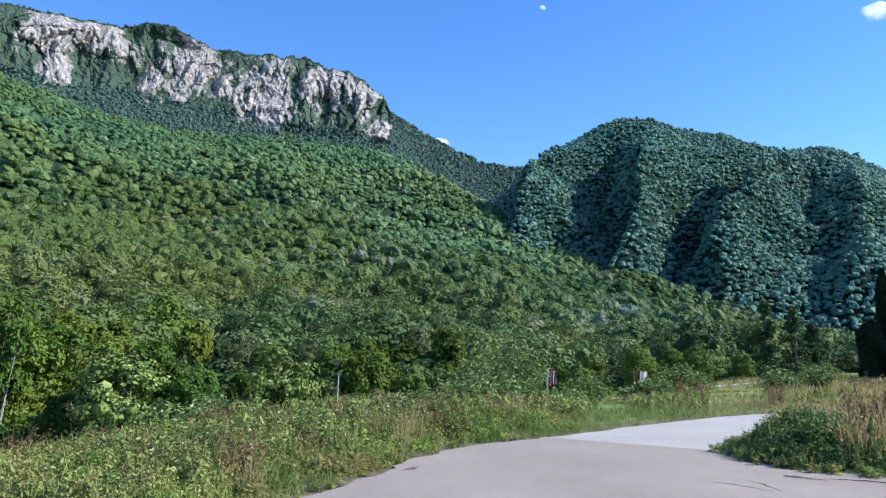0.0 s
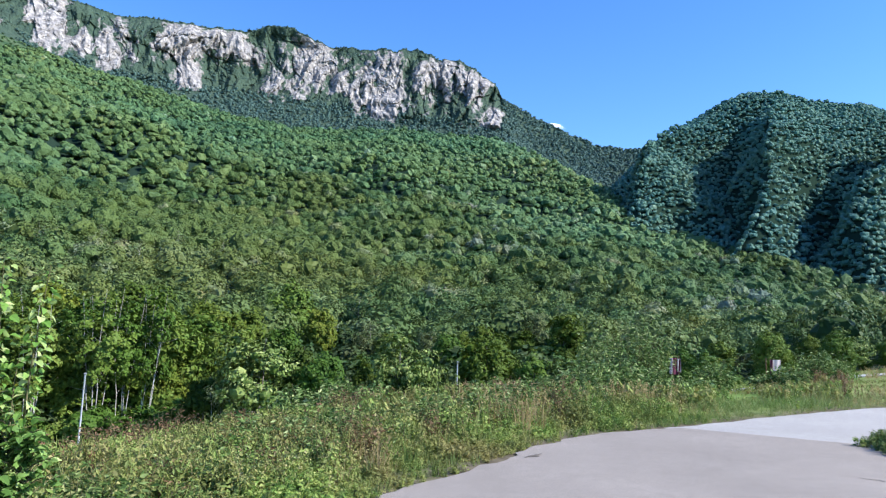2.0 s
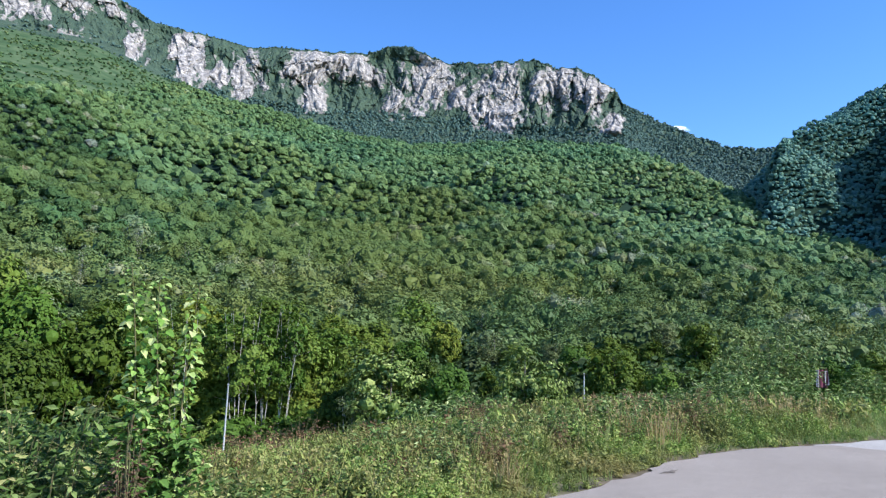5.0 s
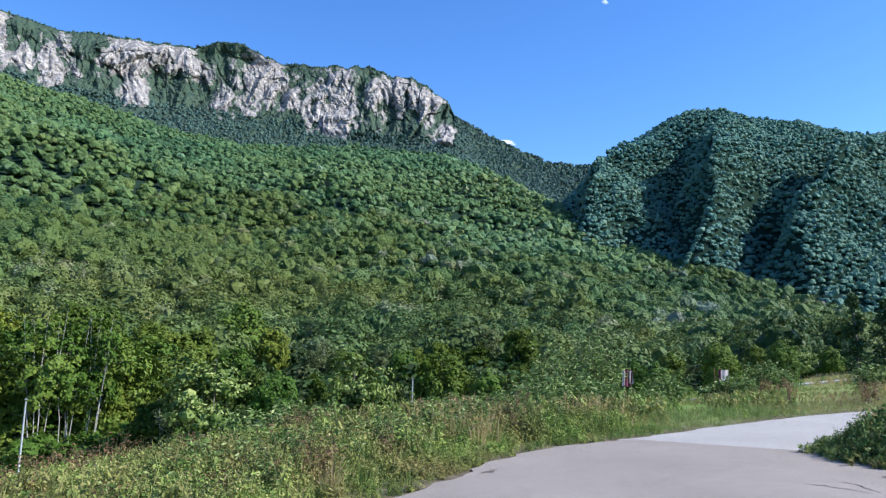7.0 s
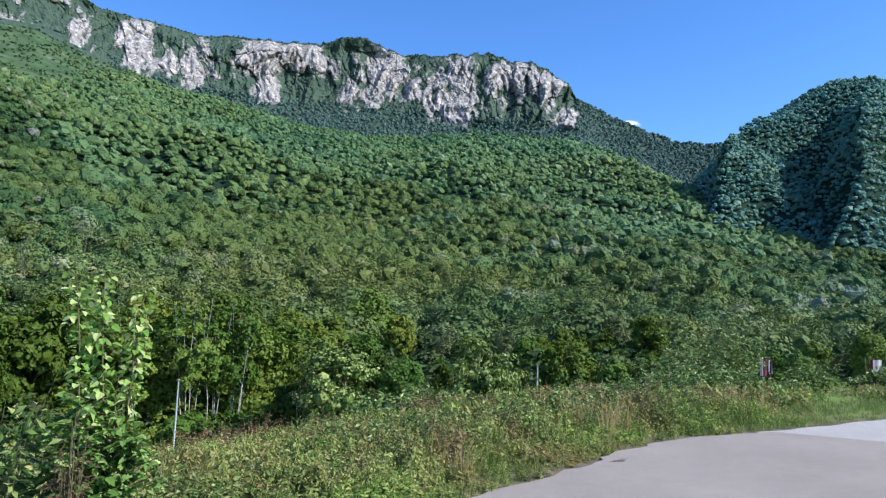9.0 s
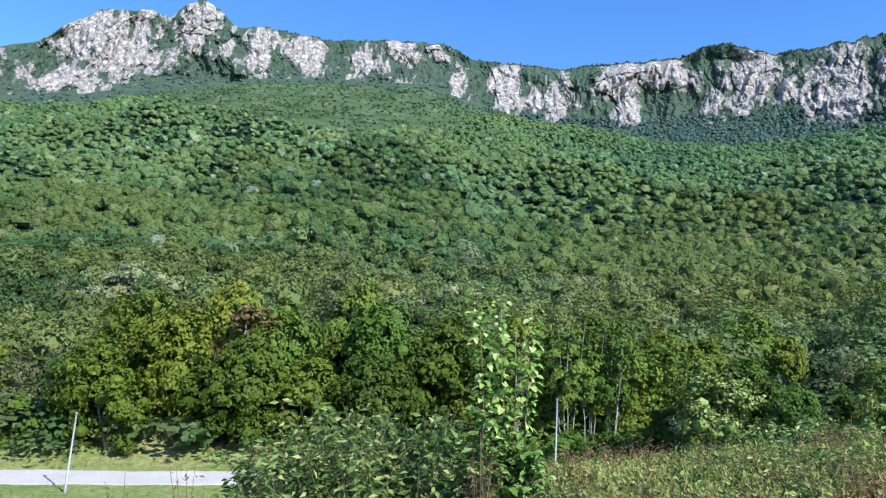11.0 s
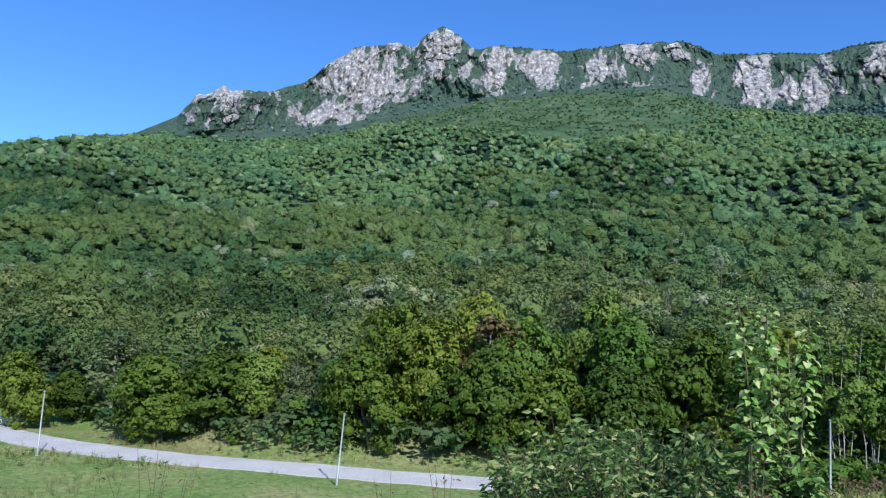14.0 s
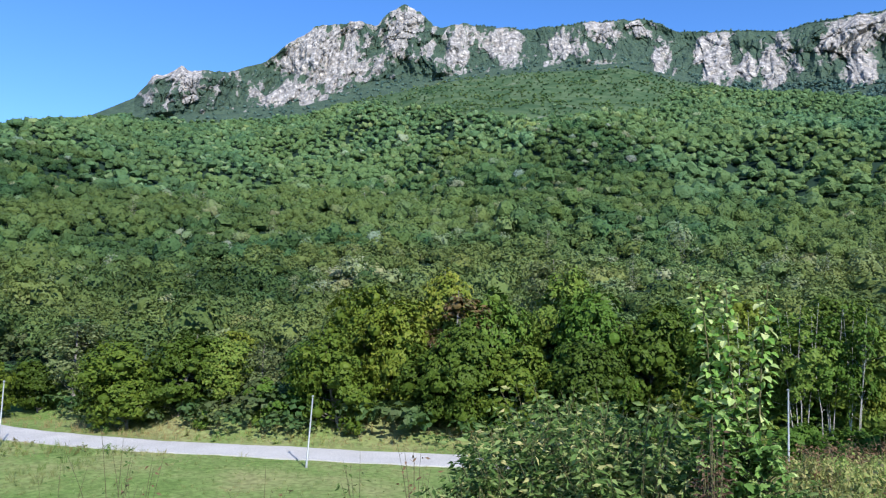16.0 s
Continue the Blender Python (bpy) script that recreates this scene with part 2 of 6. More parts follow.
SILVER_LEAF = foliage("silvery_leaves", ((0.0, (0.059, 0.103, 0.018)), (0.5, (0.133, 0.190, 0.043)), (0.8, (0.229, 0.285, 0.080)), (1.0, (0.340, 0.388, 0.135))), through_light=0.08)
GREY_LEAF = foliage("grey_sparse_leaves", ((0.0, (0.085, 0.117, 0.039)), (0.6, (0.150, 0.184, 0.068)), (1.0, (0.248, 0.279, 0.123))), through_light=0.3)
RUSSET_LEAF = foliage("russet_leaves", ((0.0, (0.11, 0.075, 0.035)), (0.5, (0.18, 0.115, 0.05)), (0.8, (0.14, 0.135, 0.05)), (1.0, (0.10, 0.14, 0.045))), through_light=0.25)
HERB = foliage("verge_herbs", ((0.0, (0.045, 0.091, 0.018)), (0.3, (0.124, 0.221, 0.043)), (0.6, (0.275, 0.362, 0.086)), (0.85, (0.37, 0.39, 0.125)), (1.0, (0.48, 0.42, 0.19))),
               patch=(0.259, 0.184, 0.081), patch_scale=0.7, toned=True, through_light=0.3)
DRY = foliage("dry_grass", ((0.0, (0.276, 0.209, 0.090)), (0.5, (0.423, 0.335, 0.156)), (0.9, (0.534, 0.435, 0.230)), (1.0, (0.202, 0.209, 0.066))), toned=True, through_light=0.5)
WITHERED = foliage("withered_vine", ((0.0, (0.055, 0.034, 0.022)), (0.5, (0.11, 0.066, 0.04)), (1.0, (0.19, 0.13, 0.08))), through_light=0.2)
DOCK = foliage("withered_dock", ((0.0, (0.14, 0.085, 0.045)), (0.5, (0.25, 0.16, 0.085)), (1.0, (0.36, 0.27, 0.14))), toned=True, through_light=0.2)
GRASS = foliage("meadow_grass", ((0.0, (0.10, 0.18, 0.042)), (0.5, (0.18, 0.26, 0.07)), (1.0, (0.38, 0.36, 0.17))), patch=(0.38, 0.32, 0.16), patch_scale=0.13, toned=True, through_light=0.35)
BRAMBLE_LEAF = foliage("bramble_leaves", ((0.0, (0.055, 0.111, 0.029)), (0.5, (0.122, 0.199, 0.049)), (0.85, (0.265, 0.343, 0.122)), (1.0, (0.332, 0.221, 0.099))), through_light=0.35)
SAPLING_LEAF = foliage("sapling_leaves", ((0.0, (0.150, 0.290, 0.052)), (0.5, (0.305, 0.480, 0.112)), (1.0, (0.620, 0.660, 0.300))), through_light=0.45)
SHOOT_LEAF = foliage("sapling_shoot_leaves", ((0.0, (0.070, 0.147, 0.028)), (0.6, (0.154, 0.266, 0.063)), (0.9, (0.308, 0.448, 0.126)), (1.0, (0.504, 0.588, 0.224))), through_light=0.35)
SHRUB_LEAF = foliage("roadside_shrub_leaves", ((0.0, (0.040, 0.082, 0.018)), (0.5, (0.12, 0.195, 0.048)), (0.85, (0.26, 0.34, 0.12)), (1.0, (0.40, 0.46, 0.20))), through_light=0.25)
BUSH_LEAF = foliage("bush_leaves", ((0.0, (0.030, 0.062, 0.014)), (0.5, (0.119, 0.196, 0.048)), (0.85, (0.262, 0.333, 0.113)), (1.0, (0.499, 0.452, 0.190))), through_light=0.35)
BARK, bn, bl, bb = material("grey_bark")
_k = noise_node(bn, bl, 6.0)
_r = ramp(bn, ((0.3, (0.09, 0.075, 0.06)), (0.7, (0.26, 0.24, 0.21))))
bl.new(_k.outputs[0], _r.inputs[0])
bl.new(_r.outputs[0], bb.inputs["Base Color"])


def ground_material():
    m, n, l, b = material("ground_soil_and_grass", 1.0, 0.0)
    a = noise_node(n, l, 0.12, 6)
    c = noise_node(n, l, 2.5, 5)
    r = ramp(n, ((0.38, (0.15, 0.245, 0.065)), (0.50, (0.21, 0.285, 0.095)), (0.66, (0.31, 0.32, 0.145))))
    l.new(a.outputs[0], r.inputs[0])
    r2 = ramp(n, ((0.3, (0.55, 0.55, 0.5)), (0.7, (1.15, 1.12, 1.0))))
    l.new(c.outputs[0], r2.inputs[0])
    grass = mixed(n, l, 1.0, r.outputs[0], r2.outputs[0], "MULTIPLY")
    up = n.new("ShaderNodeAttribute")                    # grey-green mountain pasture with stones
    up.attribute_name = "pasture"
    coarse = noise_node(n, l, 0.035, 7)
    alp = ramp(n, ((0.34, (0.034, 0.066, 0.034)), (0.48, (0.056, 0.092, 0.046)), (0.62, (0.086, 0.122, 0.064)), (0.78, (0.20, 0.21, 0.17))))
    l.new(coarse.outputs[0], alp.inputs[0])
    grass = mixed(n, l, up.outputs["Fac"], grass, alp.outputs[0])
    worn = n.new("ShaderNodeAttribute")                  # bare earth and grit beside the asphalt
    worn.attribute_name = "bare"
    earth = ramp(n, ((0.3, (0.075, 0.062, 0.042)), (0.7, (0.20, 0.165, 0.115))))
    l.new(c.outputs[0], earth.inputs[0])
    grass = mixed(n, l, worn.outputs["Fac"], grass, earth.outputs[0])
    wood = n.new("ShaderNodeAttribute")                  # leaf litter under the trees, with the shade between crowns in its colour
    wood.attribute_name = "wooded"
    litter_shade = ramp(n, ((0.3, (0.014, 0.028, 0.020)), (0.7, (0.024, 0.042, 0.028))))
    l.new(c.outputs[0], litter_shade.inputs[0])
    l.new(mixed(n, l, wood.outputs["Fac"], grass, litter_shade.outputs[0]), b.inputs["Base Color"])
    bump(n, l, b, c.outputs[0], 0.6, 0.05)
    return m


def asphalt(name, lo, hi):
    m, n, l, b = material(name, 0.85)
    big, mid, fine = noise_node(n, l, 0.35, 4), noise_node(n, l, 5.0, 5), noise_node(n, l, 160.0, 2)
    r = ramp(n, ((0.3, lo), (0.7, hi)))
    l.new(big.outputs[0], r.inputs[0])
    r2 = ramp(n, ((0.3, (0.94, 0.94, 0.94)), (0.7, (1.04, 1.04, 1.04))))
    l.new(mid.outputs[0], r2.inputs[0])
    r3 = ramp(n, ((0.35, (0.7, 0.7, 0.7)), (0.65, (1.25, 1.25, 1.25))))
    l.new(fine.outputs[0], r3.inputs[0])
    c = mixed(n, l, 1.0, r.outputs[0], r2.outputs[0], "MULTIPLY")
    l.new(mixed(n, l, 1.0, c, r3.outputs[0], "MULTIPLY"), b.inputs["Base Color"])
    bump(n, l, b, fine.outputs[0], 0.5, 0.004)
    return m


def rock_material():
    m, n, l, b = material("limestone", 0.95)
    cov = n.new("ShaderNodeAttribute")
    cov.attribute_name = "turf"
    a, c = noise_node(n, l, 0.05, 7), noise_node(n, l, 0.13, 5, rough=0.5)
    r = ramp(n, ((0.32, (0.125, 0.118, 0.114)), (0.45, (0.21, 0.198, 0.19)), (0.58, (0.32, 0.298, 0.28)), (0.72, (0.60, 0.56, 0.52))))
    l.new(c.outputs[0], r.inputs[0])
    warm = mixed(n, l, 0.25, r.outputs[0], (0.42, 0.35, 0.27))
    rw = ramp(n, ((0.5, (0, 0, 0)), (0.68, (1, 1, 1))))
    l.new(a.outputs[0], rw.inputs[0])
    rock = mixed(n, l, rw.outputs[0], r.outputs[0], warm)
    add = n.new("ShaderNodeMath")
    add.operation = "MULTIPLY_ADD"
    l.new(c.outputs[0], add.inputs[0])
    add.inputs[1].default_value = 1.5
    l.new(cov.outputs["Fac"], add.inputs[2])
    mr = n.new("ShaderNodeMapRange")
    mr.inputs["From Min"].default_value, mr.inputs["From Max"].default_value = 1.12, 1.3
    l.new(add.outputs[0], mr.inputs["Value"])
    green = ramp(n, ((0.3, (0.030, 0.054, 0.040)), (0.7, (0.060, 0.092, 0.058))))
    l.new(a.outputs[0], green.inputs[0])
    l.new(mixed(n, l, mr.outputs[0], rock, green.outputs[0]), b.inputs["Base Color"])
    bump(n, l, b, c.outputs[0], 0.9, 4.0)
    return m


GROUND = ground_material()
ASPHALT = asphalt("worn_asphalt", (0.250, 0.216, 0.184), (0.322, 0.279, 0.238))
PALE_ROAD = asphalt("pale_dusty_asphalt", (0.335, 0.314, 0.288), (0.415, 0.388, 0.356))
LOWER_ROAD = asphalt("pale_lower_road", (0.44, 0.415, 0.385), (0.53, 0.50, 0.465))
ROCK = rock_material()


# ---------------------------------------------------------------- lie of the land
def table(*pairs):
    xs, ys = np.array(pairs[0::2], float), np.array(pairs[1::2], float)
    order = np.argsort(xs)
    xs, ys = xs[order], ys[order]
    return lambda a: np.interp(a, xs, ys)


# bearing in degrees (left positive) against height angle of the wooded slope's upper rim and its distance
RIM_EL = table(-180, 2, -120, 2, -70, -1, -40, -1.5, -33, -0.2, -30.3, 0.5, -26.9, 1.6, -21.3, 3.6, -15.2, 5.9, -8.8, 8.6, -5.2, 10.9, -0.2, 13.5,
               3.3, 15.0, 10.7, 15.6, 19.3, 15.3, 25, 16.0, 31, 17.3, 35.7, 18.0, 40.7, 19.5, 44, 20.6, 51.7, 20.6, 57.7, 20.0, 64, 18.6, 69.4, 16.6,
               73.7, 16.0, 79.4, 15.3, 82, 15.4, 86, 14.4, 90, 13.3, 95, 11.9, 105, 9, 130, 6, 180, 2)
RIM_R = table(-180, 900, -60, 420, -40, 450, -30, 520, -15, 720, 0, 1080, 15, 1150, 60, 1180, 82, 1150, 90, 800, 180, 900)
LOW = table(-180, -0.5, -40, -0.3, -25, -1.5, -13, -3.0, 6, -5.0, 30, -6.2, 90, -6.6, 130, -5, 180, -0.5)
FALL = table(-180, 20, -30, 30, 0, 34, 18, 33, 28, 28, 44, 27, 54, 22, 100, 20, 180, 20)      # breadth of the slope below the verge
HILL_EL = table(-180, 3, -120, 4, -80, 6, -50, 7, -40, 8.5, -35.8, 10.1, -33, 12.1, -31, 13.4, -29.6, 14.0, -27.4, 14.0, -25.1, 14.5, -23.2, 15.4, -22, 15.6, -19.6, 16.2,
                -17.5, 17.0, -15.4, 17.2, -13.2, 16.5, -11, 15.3, -8, 13.2, -5.0, 10.6, -2, 7, 2, 4, 10, 0, 180, 3)
# crest and foot of the crags
CRAG_TOP = table(-12, 13.8, -6.5, 14.0, -4.3, 14.4, -0.1, 16.3, 2.9, 18.0, 3.9, 19.4, 6.1, 20.8, 9, 21.3, 10, 21.7, 13.6, 21.6, 17.1, 21.5, 18, 21.9,
                 20, 22.6, 22, 22.6, 23.9, 22.0, 30.3, 22.0, 33.1, 21.8, 36.2, 22.2, 39.9, 22.6, 42.4, 23.7, 46.8, 23.8, 51.3, 23.5, 55, 23.7, 56.9, 24.0,
                 58.3, 23.5, 59.4, 23.7, 60.4, 24.8, 61.5, 25.1, 62.9, 24.6, 63.8, 23.7, 66.1, 23.7, 68.8, 23.2, 70.9, 21.8, 72.6, 20.2, 75.7, 19.2,
                 78.8, 19.1, 80.8, 18.2, 81.9, 16.6, 86, 14.2, 92, 11)
CRAG_FOOT = table(-12, 9.5, -6.5, 11, 0, 13.5, 3.3, 15.9, 10.7, 16.1, 19.3, 17.0, 25, 17.2, 31, 17.5, 35.7, 18.2, 40.7, 19.7, 44, 20.8, 51.7, 20.8, 57.7, 20.2,
                  64, 19.2, 69.4, 17.4, 73.7, 16.6, 79.4, 15.7, 82, 15.2, 92, 10)
TOE = table(-180, 70, -45, 110, -25, 95, -10, 78, 0, 68, 10, 62, 60, 58, 70, 60, 78, 66, 86, 84, 90, 92, 94, 108, 130, 112, 180, 70)
EYE = 1.6

EDGE = np.array([(-3, -80), (-3.2, 0), (-2.7, 3), (-2.0, 6), (-1.4, 7.5), (-1.0, 8.4), (-0.5, 9.9), (0.4, 11.8), (1.0, 12.7), (2.0, 13.6), (3.5, 15.0),
                 (4.4, 16.0), (6.1, 17.6), (8.9, 19.9), (14, 23.6), (22, 31), (33, 44), (60, 84)], float)


BANK = np.array([(66, 78), (38, 42), (26, 28.6), (16.5, 20.6), (11, 16.9), (8.2, 15.2), (6.5, 14.1), (5.4, 13.1), (4.8, 12.2), (4.75, 11.2), (5.2, 10.3), (6.9, 9.3),
                 (10, 7.7), (20, 3), (50, -11)], float)


def edge_distance(x, y, line=EDGE):
    """Distance from a line such as the road's left edge, positive on its left."""
    p = np.stack([x, y], -1)
    best = np.full(p.shape[:-1], 1e9)
    sign = np.ones(p.shape[:-1])
    for a, b in zip(line[:-1], line[1:]):
        d = b - a
        t = np.clip(((p - a) @ d) / (d @ d), 0, 1)
        q = p - (a + t[..., None] * d)
        dist = np.hypot(q[..., 0], q[..., 1])
        side = np.sign(d[0] * (p[..., 1] - a[1]) - d[1] * (p[..., 0] - a[0]))
        near = dist < best
        best = np.where(near, dist, best)
        sign = np.where(near, side, sign)
    return best * sign


# a spur that runs down across the slope: its distance and its strength by bearing
SPUR_R = table(-20, 130, -11, 150, -5.3, 190, 2.3, 285, 8.5, 345, 18, 500, 26, 560, 38, 560, 44, 260, 50, 350, 58, 520, 60.8, 690, 63.6, 860, 66, 960, 72, 1040, 90, 1040)
SPUR_A = table(-180, 0, -16, 0, -9, 0.6, -3, 1, 20, 1, 30, 0.6, 36, 0, 42, 0, 48, 0.8, 64, 1, 68, 0.4, 72, 0, 180, 0)


def hill_spurs(az, u):
    """Ribs of the farther hill, -1 in the gullies to 1 on the ribs, steep on the side that faces left."""
    w = u - 0.6
    v = [-6.2 - 6 * w, -14.4 - 4.2 * w, -23.6 - 9.0 * w, -28.8 - 1.5 * w, -36.0 + 0 * w, -60.0 + 0 * w]
    wob = az + 1.3 * N2(az / 5 + 3, u * 3) + 0.5 * N1(az / 1.7, u * 9)
    out = np.full_like(az, -1.0)
    for a, b in zip(v[:-1], v[1:]):
        q = (a - wob) / np.maximum(a - b, 0.5)
        out = np.where((q >= 0) & (q < 1), 2 * np.minimum(q / 0.34, (1 - q) / 0.66) - 1, out)
    return out


def relief(x, y):
    """Height of the ground, and whether it belongs to the farther hill."""
    x, y = np.asarray(x, float), np.asarray(y, float)
    r = np.hypot(x, y) + 1e-6
    az = np.degrees(np.arctan2(-x, y))
    s = edge_distance(x, y)
    near = LOW(az) * smooth01(s, 0.9, FALL(az))
    near = near + 0.05 * fractal(N1, x * 0.4, y * 0.4, 3) * smooth01(np.abs(s), 0.4, 2) * (s > 0)
    # low bank on the inside of the bend
    k = edge_distance(x, y, BANK)
    near = near + np.where(k > 0, 1.45 * smooth01(k, -0.3, 7.0) - 0.01 + 0.06 * fractal(N1, x * 0.5, y * 0.5, 3) * smooth01(k, 0, 1), 0) * (1 - smooth01(r, 30, 60))
    rr, rel = RIM_R(az), RIM_EL(az)
    ztop = EYE + rr * np.tan(np.radians(rel))
    toe = TOE(az)
    t = np.clip((r - toe) / (rr - toe), 0, 1)
    rib = 1 - 2 * np.abs(fractal(N3, az / 7.5 + 0.8 * N2(r / 260, az / 15), r / 900, 2))
    warp = (34 * fractal(N1, x / 190.0, y / 190.0, 4) + 16 * rib) * 2.2 * t * (1 - t) * np.minimum(r / 700, 1)
    low = LOW(az)
    slope = low + (ztop - low) * t ** 1.38 + warp
    sr = SPUR_R(az)
    d = (r - sr) / (0.17 * sr)
    slope = slope + SPUR_A(az) * sr * (0.020 * np.exp(-d * d) - 0.034 * np.exp(-((d - 1.7) / 0.95) ** 2)) * np.minimum(1, 3 * (1 - t))
    slope = np.where(r > rr, ztop - 0.22 * (r - rr), slope)
    # the farther hill, with spurs that run down towards the valley
    hr = 1050.0
    foot = 560.0
    hz = EYE + hr * np.tan(np.radians(HILL_EL(az) + 0.35))
    u = np.clip((r - foot) / (hr - foot), 0, 1)
    flank = smooth01(-az, 3, 8) * (1 - 0.55 * smooth01(-az, 23, 30))
    hill = -2 + (hz + 2) * u ** 0.9 + 46 * hill_spurs(az, u) * np.sin(np.pi * u ** 1.15) ** 0.7 * (1 - smooth01(u, 0.72, 0.98)) * flank + (15 * fractal(N2, x / 110, y / 110, 3) + 6 * fractal(N3, x / 34, y / 34, 2)) * np.sin(np.pi * u)
    hill = np.where(r > hr, hz - 0.3 * (r - hr), hill)
    blend = smooth01(r, toe - 6, toe + 12)
    z = near * (1 - blend) + np.maximum(slope, hill) * blend
    return np.where(r > 1600, np.minimum(z, 120 - 0.02 * (r - 1600)), z), (hill > slope) & (r > 540)


def land(x, y):
    return relief(x, y)[0]


def on_hill(a, r):
    return relief(-np.sin(np.radians(a)) * r, np.cos(np.radians(a)) * r)[1]


PASTURE_EL = table(-180, 60, 35, 60, 36, 20.5, 38, 18.6, 41, 17.6, 44, 16.9, 50, 16.6, 57, 17.1, 62, 17.4, 68, 17.2, 72, 16.5, 78, 15.4, 82, 15.2, 84, 60, 180, 60)


def pasture(a, r, z):
    """Share of open pasture: it lies under the crags on the left part of the mountain, above a ragged edge of the woods."""
    el = np.degrees(np.arctan2(z - EYE, r)) + 0.55 * fractal(N1, a / 2.2, r / 60, 3)
    return smooth01(el - PASTURE_EL(a), -0.15, 0.25)


def ground():
    az = np.concatenate([np.arange(-180, -45, 3.0), np.arange(-45, 100, 0.45), np.arange(100, 180, 3.0)])
    r = np.concatenate([[0.0], np.geomspace(1.2, 60, 90), np.geomspace(62, 1500, 150), np.geomspace(1560, 4700, 12)])
    a, q = np.meshgrid(np.radians(az), r, indexing="ij")
    x, y = -np.sin(a) * q, np.cos(a) * q
    v = np.stack([x, y, land(x, y)], -1).reshape(-1, 3)
    n, m = len(az), len(r)
    i, j = np.meshgrid(np.arange(n), np.arange(m - 1), indexing="ij")
    k = (i + 1) % n
    f = np.stack([i * m + j, k * m + j, k * m + j + 1, i * m + j + 1], -1).reshape(-1, 4)[:, ::-1]
    me = mesh("ground", v, quads=f, smooth=True)
    deg = np.degrees(a)
    high = pasture(deg, q, v[:, 2].reshape(q.shape))
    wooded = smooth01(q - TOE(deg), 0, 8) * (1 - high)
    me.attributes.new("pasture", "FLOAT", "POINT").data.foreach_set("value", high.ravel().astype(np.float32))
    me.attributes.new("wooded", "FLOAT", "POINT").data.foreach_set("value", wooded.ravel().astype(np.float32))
    bare = (1 - 0.9 * smooth01(edge_distance(x, y) + 0.4 * N1(x, y), 0.1, 1.2)) * (q < 90)
    bare = np.where((edge_distance(x, y, BANK) > 0) & (q < 90), 0.6, bare)
    me.attributes.new("bare", "FLOAT", "POINT").data.foreach_set("value", bare.ravel().astype(np.float32))
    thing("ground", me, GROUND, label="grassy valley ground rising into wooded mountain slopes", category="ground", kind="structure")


ground()


def ribbon(name, pts, width, mat, label, lift=0.03, left=None):
    """A road along its middle line, laid on the land."""
    p = np.array(pts, float)
    t = np.linspace(0, len(p) - 1, 12 * len(p))
    c = np.stack([np.interp(t, np.arange(len(p)), p[:, k]) for k in (0, 1)], -1)
    for _ in range(10):
        c[1:-1] = (c[:-2] + 2 * c[1:-1] + c[2:]) / 4
    d = np.gradient(c, axis=0)
    d /= np.linalg.norm(d, axis=1)[:, None]
    nrm = np.stack([-d[:, 1], d[:, 0]], -1)
    rows = []
    zc = land(c[:, 0], c[:, 1])
    for o in np.linspace(-0.5, 0.5, 7):
        e = c + nrm * width * (o + 0.006 * N3(t * 3 + 20 * o, t)[:, None] * (abs(o) > 0.4))
        z = 0.25 * zc + 0.75 * land(e[:, 0], e[:, 1]) + lift + 0.05 * (0.25 - o * o)
        rows.append(np.column_stack([e, z]))
    low = [np.column_stack([rows[k][:, :2], rows[k][:, 2] - 0.5]) for k in (0, -1)]
    rows = [low[0]] + rows + [low[1]]
    v = np.stack(rows, 1).reshape(-1, 3)
    m = len(rows)
    i, j = np.meshgrid(np.arange(len(c) - 1), np.arange(m - 1), indexing="ij")
    f = np.stack([i * m + j, i * m + j + 1, (i + 1) * m + j + 1, (i + 1) * m + j], -1).reshape(-1, 4)[:, ::-1]
    return thing(name, mesh(name, v, quads=f, smooth=False), mat, label=label, category="road", kind="structure")


LOWER = [(-190, -60), (-120, -22), (-88, -6.5), (-69, 1.6), (-59, 8.6), (-52.7, 15), (-47, 20.5), (-43.5, 24), (-41, 27), (-31, 38), (-17, 50), (0, 58), (14, 61.5), (24, 58), (34, 52)]
ribbon("lower_road", LOWER, 4.6, LOWER_ROAD, "narrow pale asphalt road through the valley meadow", lift=0.07)


